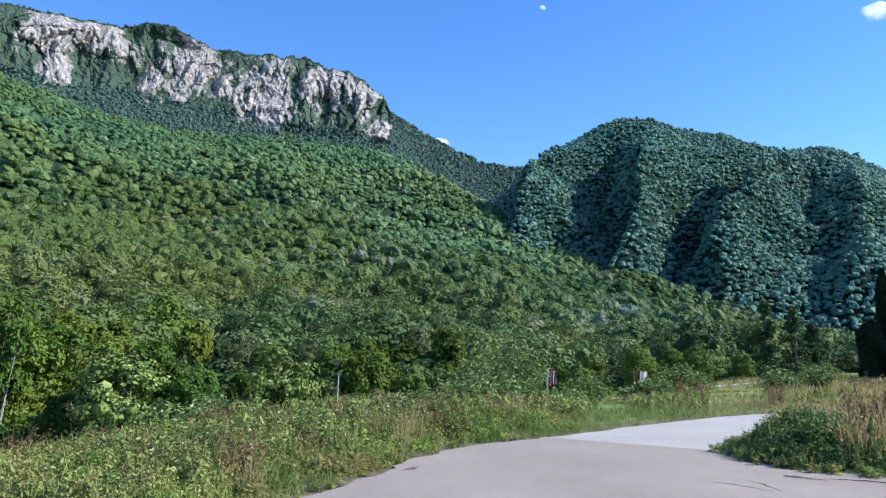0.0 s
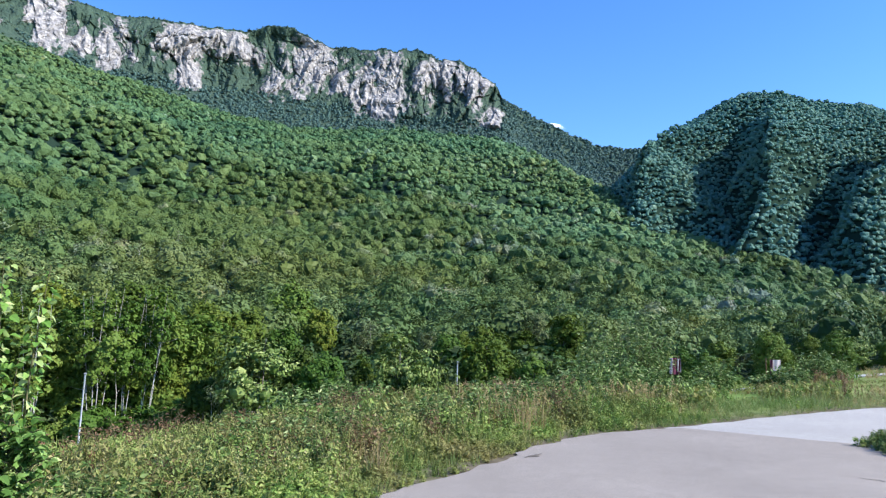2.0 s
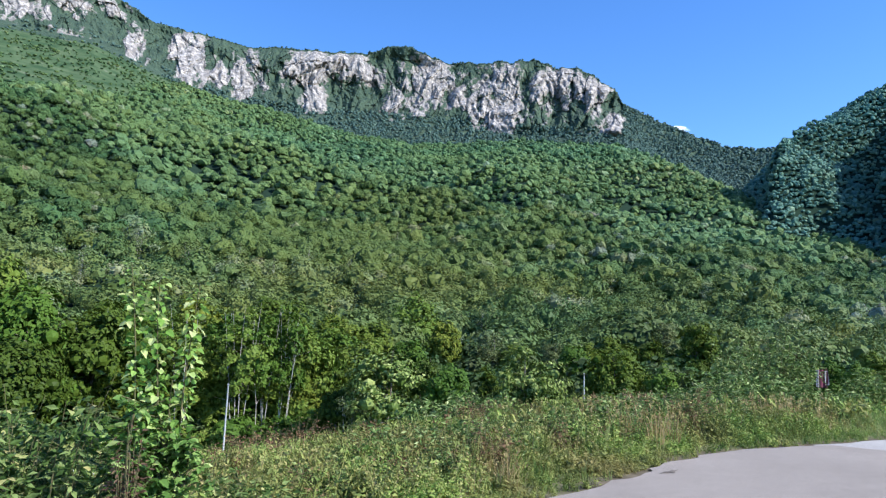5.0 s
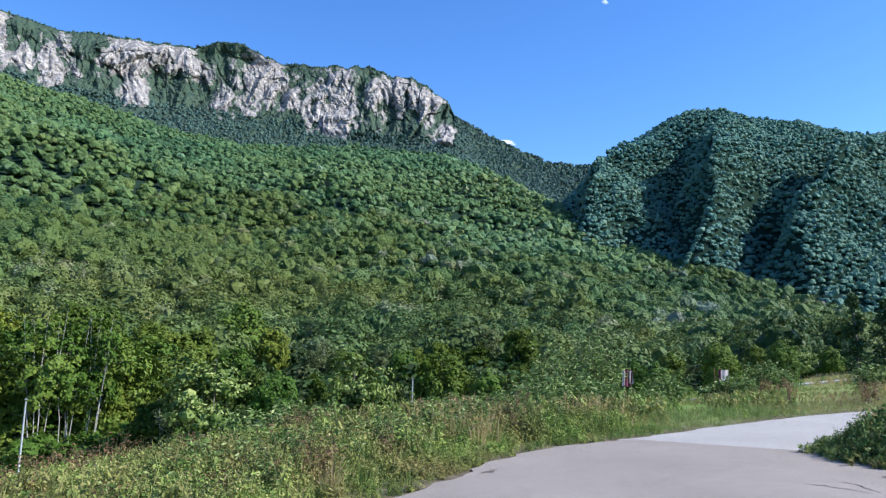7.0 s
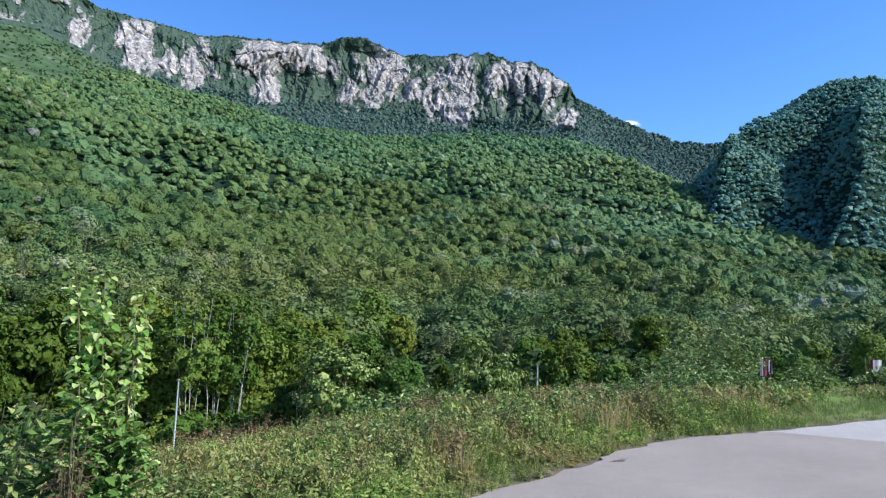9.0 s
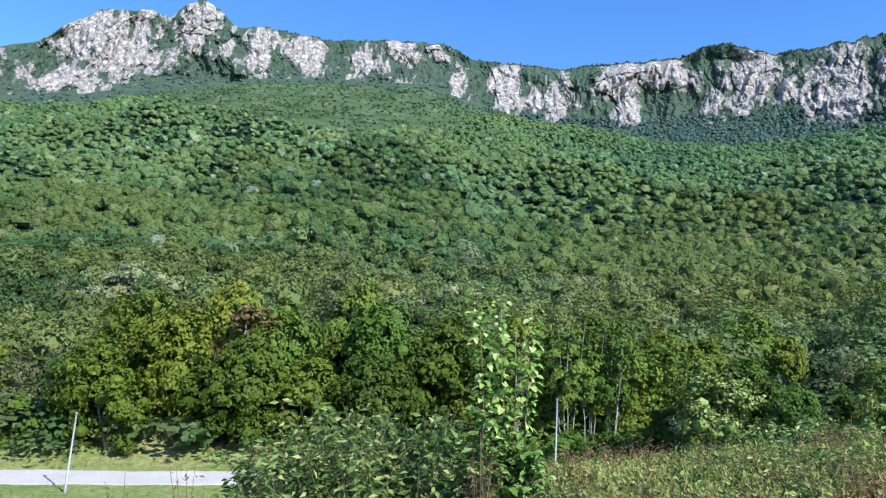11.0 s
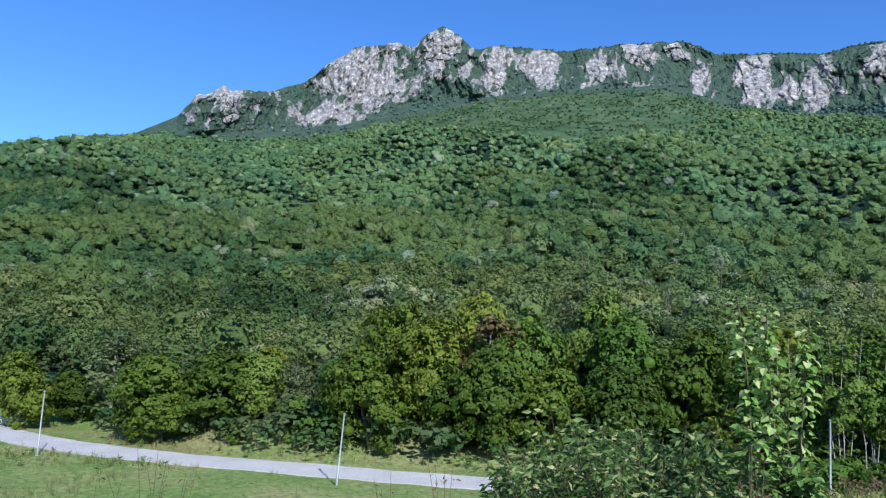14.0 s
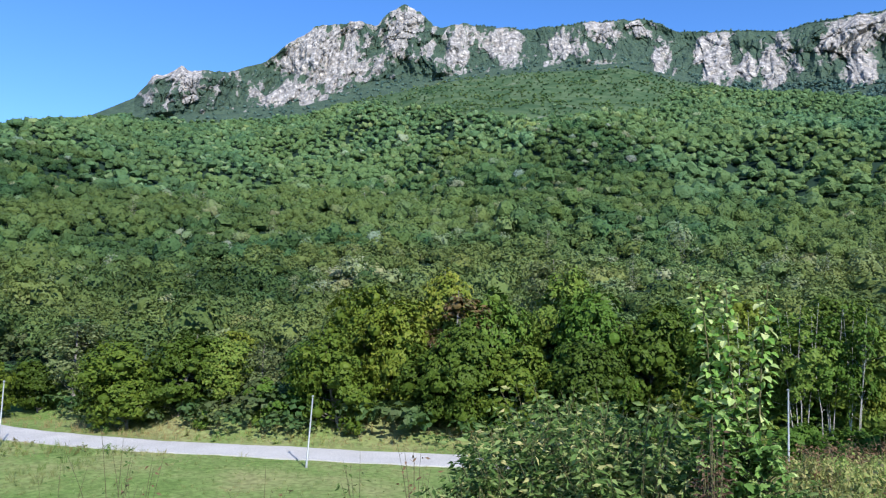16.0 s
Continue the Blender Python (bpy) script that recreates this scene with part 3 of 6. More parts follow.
def upper_road():
    """Worn asphalt yard whose left edge follows EDGE; beyond a straight joint lies a paler road."""
    def fine(line, n):
        d = np.concatenate([[0], np.cumsum(np.hypot(*np.diff(line, axis=0).T))])
        t = np.linspace(0, d[-1], n)
        return np.stack([np.interp(t, d, line[:, k]) for k in (0, 1)], -1)

    def sheet(name, l, r, z, mat, label, cols=24):
        g = l[:, None] + (r - l)[:, None] * np.linspace(0, 1, cols)[None, :, None]
        v = np.concatenate([g, np.full(g.shape[:2] + (1,), z)], -1).reshape(-1, 3)
        i, j = np.meshgrid(np.arange(len(l) - 1), np.arange(cols - 1), indexing="ij")
        f = np.stack([i * cols + j, i * cols + j + 1, (i + 1) * cols + j + 1, (i + 1) * cols + j], -1).reshape(-1, 4)
        thing(name, mesh(name, v, quads=f), mat, label=label, category="road", kind="structure")

    near = fine(np.vstack([EDGE[:9], (2.35, 13.75)]), 420)
    near[:, 0] -= 0.16 * fractal(N3, near[:, 0] * 1.7, near[:, 1] * 1.7, 3)
    right = fine(np.array([(60, -80), (60, 0), (24, 3), (12, 8), (8, 10.2), (6.5, 11.3), (5.6, 12.0), (5.0, 12.25)], float), 420)
    sheet("yard", near, right, 0.024, ASPHALT, "worn grey asphalt yard with fine cracks", 40)
    l = fine(np.vstack([(2.2, 13.6), EDGE[9:]]), 240)
    l[:, 0] -= 0.12 * fractal(N3, l[:, 0] * 1.5, l[:, 1] * 1.5, 3)
    r = fine(BANK[:9][::-1] + np.array([(0.3, 0)]), 240)
    sheet("road", l, r, 0.016, PALE_ROAD, "paler dusty asphalt road bending behind a bank", 16)


upper_road()


# ---------------------------------------------------------------- crags
ROCKY = table(-12, 0, 1.5, 0, 3.0, 1.05, 12, 1.0, 16, 0.62, 24, 0.66, 30, 0.60, 34, 0.60, 40, 0.50, 44, 0.62, 50, 0.52, 56, 0.66, 59, 1.05, 63, 1.05, 66, 0.72, 70, 0.72, 72.5, 0.7,
              74, 0.35, 76, 1.05, 80.5, 1.05, 82.5, 0.1, 92, 0)


# outcrops on the crags: bearing, height angle and half sizes in degrees
OUTCROPS = ((45.4, 23.2, 1.3, 1.0), (42.9, 23.1, 1.2, 0.9), (41.2, 21.0, 0.8, 1.1), (38.6, 21.2, 0.9, 0.8), (36.5, 21.0, 0.7, 1.0), (37.4, 19.5, 0.7, 0.6), (35.2, 20.0, 0.8, 1.2), (33.3, 20.6, 0.7, 1.5), (32.4, 18.9, 1.1, 1.4),
            (28.2, 20.6, 1.9, 1.3), (28.3, 18.6, 1.1, 0.8), (57.1, 22.6, 1.2, 1.6), (53.6, 22.6, 1.8, 1.3), (49.0, 22.3, 1.0, 1.0), (61.4, 23.5, 2.2, 2.4),
            (71.0, 18.2, 3.2, 1.1), (68.0, 21.3, 3.4, 2.3), (78.6, 18.7, 3.2, 1.0), (24.7, 20.9, 2.3, 1.3), (19.9, 20.0, 2.8, 2.7), (17.2, 19.2, 1.8, 2.0),
            (12.3, 19.1, 2.4, 2.7), (8.6, 19.8, 1.9, 2.4), (5.3, 19.5, 2.5, 1.7), (4.1, 17.0, 1.1, 1.0))


def outcrop(a, el):
    out = np.full(np.shape(a), -2.0)
    for ca, ce, w, h in OUTCROPS:
        out = np.maximum(out, 1 - ((a - ca) / w) ** 2 - ((el - ce) / h) ** 2)
    return np.maximum(out, -1.0)


def crag_surface(a, s):
    """Places on the face for bearings a and heights s (0 foot, 1 crest), and how much of it is turf."""
    top, foot = CRAG_TOP(a) + 0.15, CRAG_FOOT(a)
    tall = smooth01(top - foot, 0.8, 3.0)
    jag = (0.16 * N1(a * 1.7, 0 * a) + 0.07 * N2(a * 4.1, 0 * a)) * tall * ROCKY(a)
    el = foot + (top + jag - foot) * np.clip(s, 0, 1) + np.minimum(s, 0) * 5
    x, h = a * 22.0, s * (top - foot) * 23           # metres along and up the face
    lean = 0.45 * N3(h / 60, x / 120) + 0.008 * h
    knob = outcrop(a + 0.55 * fractal(N2, x / 44 + 0.01 * h, h / 50, 4, 0.6), el + 0.42 * fractal(N3, x / 36, h / 40, 4, 0.6))
    butt = fractal(N1, x / 120 + lean, h / 330, 2)
    pillar = 1 - np.abs(fractal(N1, x / 52 + 4 + lean, h / 130, 4, 0.6))
    _, b1, w1 = cells(x / 40 + 0.6 * N2(h / 40, x / 60) + lean, h / 62 + 0.5 * N1(x / 50, h / 50), 71)
    _, b2, w2 = cells(x / 15 + 0.7 * N3(h / 26, x / 25) + lean, h / 24 + 0.8 * N2(x / 20, h / 20), 72)
    _, b3, w3 = cells(x / 6.5 + 0.6 * N1(h / 9, x / 9), h / 9.5, 73)
    fine = fractal(N2, x / 9, h / 13, 3, 0.6)
    amp = np.clip(s * 8, 0, 1) * (s > 0) * np.clip((1.02 - s) * 6, 0.25, 1) * (s <= 1)
    var = 0.6 + 0.4 * fractal(N2, x / 210, h / 160, 2)
    r = 1225 + 115 * np.clip(s, 0, 1) ** 0.75 + np.where(s < 0, s * 260, 0)
    block = 22 * (w1 - 0.5) + 14 * (w2 - 0.5) + 6 * (w3 - 0.5) + 7 * np.minimum(b1, 0.4) / 0.4 + 5 * np.minimum(b2, 0.4) / 0.4
    left = smooth01(a, 34, 44)                        # knobs and towers instead of a wall
    r = r - amp * tall * (ROCKY(a) * 0.8 + 0.2) * (1 + 0.55 * left) * (30 * butt + var * (40 * (pillar - 0.55) + block) + 4 * fine + (5 + 4 * left) * np.clip(knob, 0, 1))
    z = EYE + r * np.tan(np.radians(el))
    back = s > 1
    z = np.where(back, EYE + 1340 * np.tan(np.radians(top + jag)) - (s - 1) * 170, z)
    r = np.where(back, 1340 + (s - 1) * 700, r)
    bare = 0.44 + 0.52 * knob + 0.46 * fractal(N2, x / 55 + 9, h / 70, 4, 0.65) + 0.55 * (pillar - 0.62) + 0.50 * (w2 - 0.5) + 0.35 * (w3 - 0.5) + 0.35 * (w1 - 0.5)
    bare = bare + left * (0.3 * np.clip(knob, 0, 1) + 0.35 * (w3 - 0.5) + 0.25 * (w2 - 0.5) + 0.1) - 0.9 * smooth01(s, 0.97, 1.01) * (1 - smooth01(a, 55, 58)) - (s < 0.02) * 2
    turf = 1 - bare
    ar = np.radians(a)
    return np.stack([-np.sin(ar) * r, np.cos(ar) * r, z], -1), turf


def crags():
    az = np.arange(-12, 92, 0.065)
    rows = np.concatenate([np.linspace(-0.5, 0, 8)[:-1], np.linspace(0, 1, 84), 1 + np.linspace(0.02, 0.6, 8)])
    a, s = np.meshgrid(az, rows, indexing="ij")
    v, turf = crag_surface(a, s)
    n, m = a.shape
    i, j = np.meshgrid(np.arange(n - 1), np.arange(m - 1), indexing="ij")
    f = np.stack([i * m + j, (i + 1) * m + j, (i + 1) * m + j + 1, i * m + j + 1], -1).reshape(-1, 4)[:, ::-1]
    me = mesh("crags", v.reshape(-1, 3), quads=f)
    me.attributes.new("turf", "FLOAT", "POINT").data.foreach_set("value", np.clip(turf, 0, 1.5).ravel().astype(np.float32))
    thing("crags", me, ROCK, label="pale grey limestone crags with green ledges above the forest", category="cliff", kind="structure")


crags()


# ---------------------------------------------------------------- forest
def crown_template(leaves, lobes, seed, core=True, jitter=0.16):
    """A crown one unit in radius and height, of leaf clumps on a few round lobes."""
    rg = np.random.default_rng(seed)
    heap = Heap()
    c = rg.normal(size=(lobes, 3))
    c /= np.linalg.norm(c, axis=1)[:, None]
    c[:, 2] = np.abs(c[:, 2]) * 0.9 - 0.1
    c *= rg.uniform(0.35, 0.62, (lobes, 1))
    rad = rg.uniform(0.38, 0.6, lobes)
    k = rg.integers(0, lobes, leaves)
    d = rg.normal(size=(leaves, 3))
    d /= np.linalg.norm(d, axis=1)[:, None]
    d[:, 2] = np.where(d[:, 2] < -0.35, -d[:, 2], d[:, 2])
    p = c[k] + d * rad[k][:, None]
    nrm = d + jitter * rg.normal(size=d.shape) + np.array([0, 0, 0.15])
    size = 2.1 / math.sqrt(leaves) * rg.uniform(0.8, 1.4, leaves)
    v, q = leaf_quads(p, nrm, size, rg, 1.2)
    heap.add(v, quads=q)
    if core:
        o = np.array([(1, 0, 0), (0, 1, 0), (-1, 0, 0), (0, -1, 0), (0, 0, 1), (0, 0, -1)], float) * 0.62
        heap.add(o, tris=[(0, 1, 4), (1, 2, 4), (2, 3, 4), (3, 0, 4), (1, 0, 5), (2, 1, 5), (3, 2, 5), (0, 3, 5)])
    v = np.concatenate(heap.v) * (1, 1, 0.55) + (0, 0, 0.5)
    return v, np.concatenate(heap.t) if heap.t else np.zeros((0, 3), int), np.concatenate(heap.q)


def blob_template(seed, lobes, leaves, rings, segs, clump, out=(0.88, 1.14), dome=(0.80, 1.0), jitter=0.5, sprays=0):
    """A rounded crown: a lumpy dome over a few lobes, its outline broken by leaf clumps."""
    rg = np.random.default_rng(seed)
    c = rg.normal(size=(lobes, 3))
    c /= np.linalg.norm(c, axis=1)[:, None]
    c[:, 2] = np.abs(c[:, 2]) * 0.8
    c *= rg.uniform(0.38, 0.68, (lobes, 1))
    rad = rg.uniform(0.30, 0.50, lobes)

    def reach(d):
        b = d @ c.T
        disc = np.maximum(b * b - np.sum(c * c, axis=1)[None] + rad[None] ** 2, 0)
        hit = np.where(b * b - np.sum(c * c, axis=1)[None] + rad[None] ** 2 > 0, b + np.sqrt(disc), 0.4)
        return np.maximum(hit.max(axis=1), 0.4)

    dirs = []
    for k, e in enumerate(rings):
        a = (np.arange(segs) + 0.5 * (k % 2)) * 2 * np.pi / segs
        e = math.radians(e)
        dirs.append(np.stack([np.cos(a) * math.cos(e), np.sin(a) * math.cos(e), np.full(segs, math.sin(e))], -1))
    d = np.vstack(dirs + [np.array([[0, 0, 1.0]])])
    v = d * (reach(d) * rg.uniform(*dome, len(d)))[:, None]
    tris = []
    for k in range(len(rings) - 1):
        for j in range(segs):
            a, b = k * segs + j, k * segs + (j + 1) % segs
            e, f = a + segs, b + segs
            tris += [(a, b, e), (b, f, e)] if k % 2 == 0 else [(a, b, f), (a, f, e)]
    last = (len(rings) - 1) * segs
    tris += [(last + j, last + (j + 1) % segs, len(d) - 1) for j in range(segs)]
    heap = Heap()
    heap.add(v, tris=tris)
    g = rg.normal(size=(leaves, 3))
    g /= np.linalg.norm(g, axis=1)[:, None]
    if sprays:                                          # leaves gather in sprays
        g = g[rg.integers(0, sprays, leaves)] + 0.085 * rg.normal(size=(leaves, 3))
        g /= np.linalg.norm(g, axis=1)[:, None]
    g[:, 2] = np.where(g[:, 2] < -0.3, -g[:, 2], g[:, 2])
    lv, lq = leaf_quads(g * (reach(g) * rg.uniform(*out, leaves))[:, None], g + jitter * rg.normal(size=g.shape) + (0, 0, 0.15), clump * rg.uniform(0.7, 1.4, leaves), rg, 1.3)
    heap.add(lv, quads=lq)
    return np.concatenate(heap.v) * (1, 1, 0.6) + (0, 0, 0.42), np.concatenate(heap.t), np.concatenate(heap.q)


def scatter(name, places, radius, height, templates, mat, label, category="forest", tone=None):
    """Sets copies of the templates on the places given, all in one mesh, with a tone for each."""
    heap, tones = Heap(), []
    pick = rng.integers(0, len(templates), len(places))
    bearing, far = np.degrees(np.arctan2(-places[:, 0], places[:, 1])), np.hypot(places[:, 0], places[:, 1])
    up = np.degrees(np.arctan2(places[:, 2] - EYE, far))
    drift = fractal(N1, places[:, 0] / 55.0, places[:, 1] / 55.0, 3)
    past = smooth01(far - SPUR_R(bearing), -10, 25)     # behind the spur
    belt = smooth01(up, 13.2, 14.6) * (1 - smooth01(bearing, 30, 36)) * (far > 600)       # darker, cooler crowns under the crags
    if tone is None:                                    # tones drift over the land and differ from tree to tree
        # light that differs by bearing, painted into the tones: dimmer left, brighter right
        left_shade = smooth01(bearing, 66, 84)
        bearing_shade = smooth01(bearing, 6, 24) * (1 - smooth01(bearing, 44, 56)) - 1.3 * (1 - smooth01(bearing, -8, 8))
        tone = np.clip(0.45 - 0.25 * left_shade - 0.09 * bearing_shade - 0.08 * smooth01(bearing, 60, 74) - 0.14 * belt + 0.24 * drift + rng.normal(0, 0.19, len(places)), 0, 1)
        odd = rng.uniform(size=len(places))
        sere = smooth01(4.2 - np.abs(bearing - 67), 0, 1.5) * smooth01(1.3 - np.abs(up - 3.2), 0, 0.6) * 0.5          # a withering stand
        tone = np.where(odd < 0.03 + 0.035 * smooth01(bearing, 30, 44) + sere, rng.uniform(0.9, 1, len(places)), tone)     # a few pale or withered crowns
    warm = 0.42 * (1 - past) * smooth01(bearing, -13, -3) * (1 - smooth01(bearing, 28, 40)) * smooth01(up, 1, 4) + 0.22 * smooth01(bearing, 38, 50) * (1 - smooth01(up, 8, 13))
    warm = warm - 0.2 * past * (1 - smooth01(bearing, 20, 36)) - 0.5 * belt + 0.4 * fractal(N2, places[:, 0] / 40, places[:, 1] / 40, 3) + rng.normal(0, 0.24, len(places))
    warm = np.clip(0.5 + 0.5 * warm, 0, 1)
    warms = []
    for k, (tv, tt, tq) in enumerate(templates):
        sel = np.where(pick == k)[0]
        if not len(sel):
            continue
        ang = rng.uniform(0, 2 * np.pi, len(sel))
        ca, sa = np.cos(ang)[:, None], np.sin(ang)[:, None]
        x = tv[None, :, 0] * ca - tv[None, :, 1] * sa
        y = tv[None, :, 0] * sa + tv[None, :, 1] * ca
        R, H = radius[sel][:, None], height[sel][:, None]
        v = np.stack([x * R + places[sel][:, None, 0], y * R + places[sel][:, None, 1], tv[None, :, 2] * H + places[sel][:, None, 2]], -1)
        off = (np.arange(len(sel)) * len(tv))[:, None, None]
        heap.add(v.reshape(-1, 3), (tt[None] + off).reshape(-1, 3), (tq[None] + off).reshape(-1, 4))
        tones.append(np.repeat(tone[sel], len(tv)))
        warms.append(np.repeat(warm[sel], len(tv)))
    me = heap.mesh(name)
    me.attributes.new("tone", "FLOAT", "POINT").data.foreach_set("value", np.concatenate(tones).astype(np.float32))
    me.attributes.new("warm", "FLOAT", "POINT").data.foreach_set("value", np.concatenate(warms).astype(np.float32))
    return thing(name, me, mat, label=label, category=category, kind="stuff")


def polar_places(a0, a1, r0, r1, spacing, keep=None):
    """Jittered places over a sector, one to each cell, so that they neither pile up nor leave holes."""
    out = []
    r = r0
    while r < r1:
        da = math.degrees(spacing / r)
        a = np.arange(a0, a1, da)
        a = a + rng.uniform(-0.6, 0.6, len(a)) * da + rng.uniform(0, da)
        q = r + rng.uniform(-0.85, 0.85, len(a)) * spacing
        out.append(np.stack([a, q], -1))
        r += spacing
    a, q = np.concatenate(out).T
    if keep is not None:
        m = keep(a, q)
        a, q = a[m], q[m]
    x, y = -np.sin(np.radians(a)) * q, np.cos(np.radians(a)) * q
    return np.stack([x, y, land(x, y)], -1)


def sized(p, r0, r1, h0=1.35, h1=1.9):
    r = rng.uniform(r0, r1, len(p)) * np.where(rng.uniform(size=len(p)) < 0.15, 1.4, 1)
    return r, r * rng.uniform(h0, h1, len(p))


close_t = [blob_template(150 + k, 16, 620, (-40, -14, 12, 40, 68), 10, 0.102, (0.82, 1.08), (0.54, 0.72), 0.36, 90) for k in range(8)]
near_t = [blob_template(100 + k, 13, 230, (-30, -4, 24, 54), 10, 0.132, (0.84, 1.08), (0.58, 0.80), 0.36, 56) for k in range(8)]
mid_t = [blob_template(200 + k, 9, 84, (-22, 2, 28, 58), 9, 0.125, (0.88, 1.08), (0.74, 1.0), 0.36) for k in range(10)]
far_t = [blob_template(300 + k, 6, 16, (-16, 14, 46), 7, 0.17, (0.9, 1.05), (0.82, 1.1), 0.4) for k in range(10)]
scrub_t = [blob_template(400 + k, 4, 3, (-15, 35), 6, 0.35, (0.9, 1.1), (0.8, 1.1)) for k in range(6)]


def clear_of_meadow(a, r):
    return ~on_hill(a, r) & (r < RIM_R(a) + 25) & (r > TOE(a) + np.where(a > 82, 4, 14))


def tree_belt(a, r):
    """Distance at which the mixed woods give way to the higher woods, an uneven line."""
    return 560 + 150 * fractal(N1, a / 8.0, 0 * a, 2) + 90 * N3(a * 1.3, r / 25)




p = polar_places(-36, 98, 70, 140, 4.8, clear_of_meadow)
scatter("close_woods", p, *sized(p, 2.0, 3.5, 1.35, 2.0), close_t, NEAR_FOREST, "dense green deciduous trees behind the forest edge")
p = polar_places(-36, 98, 136, 240, 4.9, clear_of_meadow)
scatter("near_woods", p, *sized(p, 2.1, 3.7, 1.35, 2.0), near_t, NEAR_FOREST, "dense green deciduous woods on the lower slope")
p = polar_places(-36, 98, 225, 800, 5.4, lambda a, r: clear_of_meadow(a, r) & (r < tree_belt(a, r)))
scatter("mid_woods", p, *sized(p, 2.5, 4.5, 1.3, 2.0), mid_t, FOREST, "dense mixed green woods covering the slope")
p = polar_places(-36, 98, 320, 1215, 7.0, lambda a, r: ~on_hill(a, r) & (r < RIM_R(a) + 30) & (r > tree_belt(a, r)))
m = pasture(np.degrees(np.arctan2(-p[:, 0], p[:, 1])), np.hypot(p[:, 0], p[:, 1]), p[:, 2])
open_land, p = p[m > 0.5], p[m < rng.uniform(0.2, 0.8, len(m))]
scatter("high_woods", p, *sized(p, 3.5, 5.9, 1.1, 1.9), far_t, HIGH_FOREST, "dense green woods below the crags")
open_land = open_land[(fractal(N2, open_land[:, 0] / 26, open_land[:, 1] / 26, 3) > 0.1) | (rng.uniform(size=len(open_land)) < 0.25)]
rad = rng.uniform(1.8, 4.2, len(open_land))
scatter("pasture_scrub", open_land, rad, rad * rng.uniform(0.7, 1.3, len(rad)), scrub_t, HIGH_FOREST, "scattered scrub on the mountain pasture", "scrub")
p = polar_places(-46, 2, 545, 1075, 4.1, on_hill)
scatter("hill_woods", p, *sized(p, 2.5, 4.0, 1.2, 1.9), far_t, HAZY_FOREST, "dark green woods on a rounded hill")


def crag_trees():
    n = 17000
    a = rng.uniform(-12, 80, n)
    s = np.where(rng.uniform(size=n) < 0.26, rng.uniform(0.985, 1.03, n), rng.uniform(-0.5, 0.95, n))
    low = rng.uniform(size=n) < 0.4                      # a dark belt of trees along the foot
    a, s = np.where(low, rng.uniform(-12, 39, n), a), np.where(low, rng.uniform(-0.5, 0.14, n), s)
    ramp_side = rng.uniform(size=n) < 0.2                # the wooded shoulder towards the saddle
    a, s = np.where(ramp_side, rng.uniform(-12, 3.2, n), a), np.where(ramp_side, rng.uniform(-0.4, 1.02, n), s)
    q, turf = crag_surface(a, s)
    keep = (turf > 0.66) & ((s > 0.95) | (rng.uniform(size=n) < np.where(a > 36, 0.55, 1.0))) & ((s < 0.95) | (a < 56))
    q, s = q[keep], s[keep]
    q[:, 2] -= 2.0
    rad = np.where((s > 0.95) & (a[keep] > 3), rng.uniform(2.0, 3.6, len(q)), np.where((s < 0.14) | (a[keep] < 3.2), rng.uniform(3.6, 5.6, len(q)), rng.uniform(1.8, 3.6, len(q))))
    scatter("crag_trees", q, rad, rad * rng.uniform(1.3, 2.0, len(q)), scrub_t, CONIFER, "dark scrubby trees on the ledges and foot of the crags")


crag_trees()


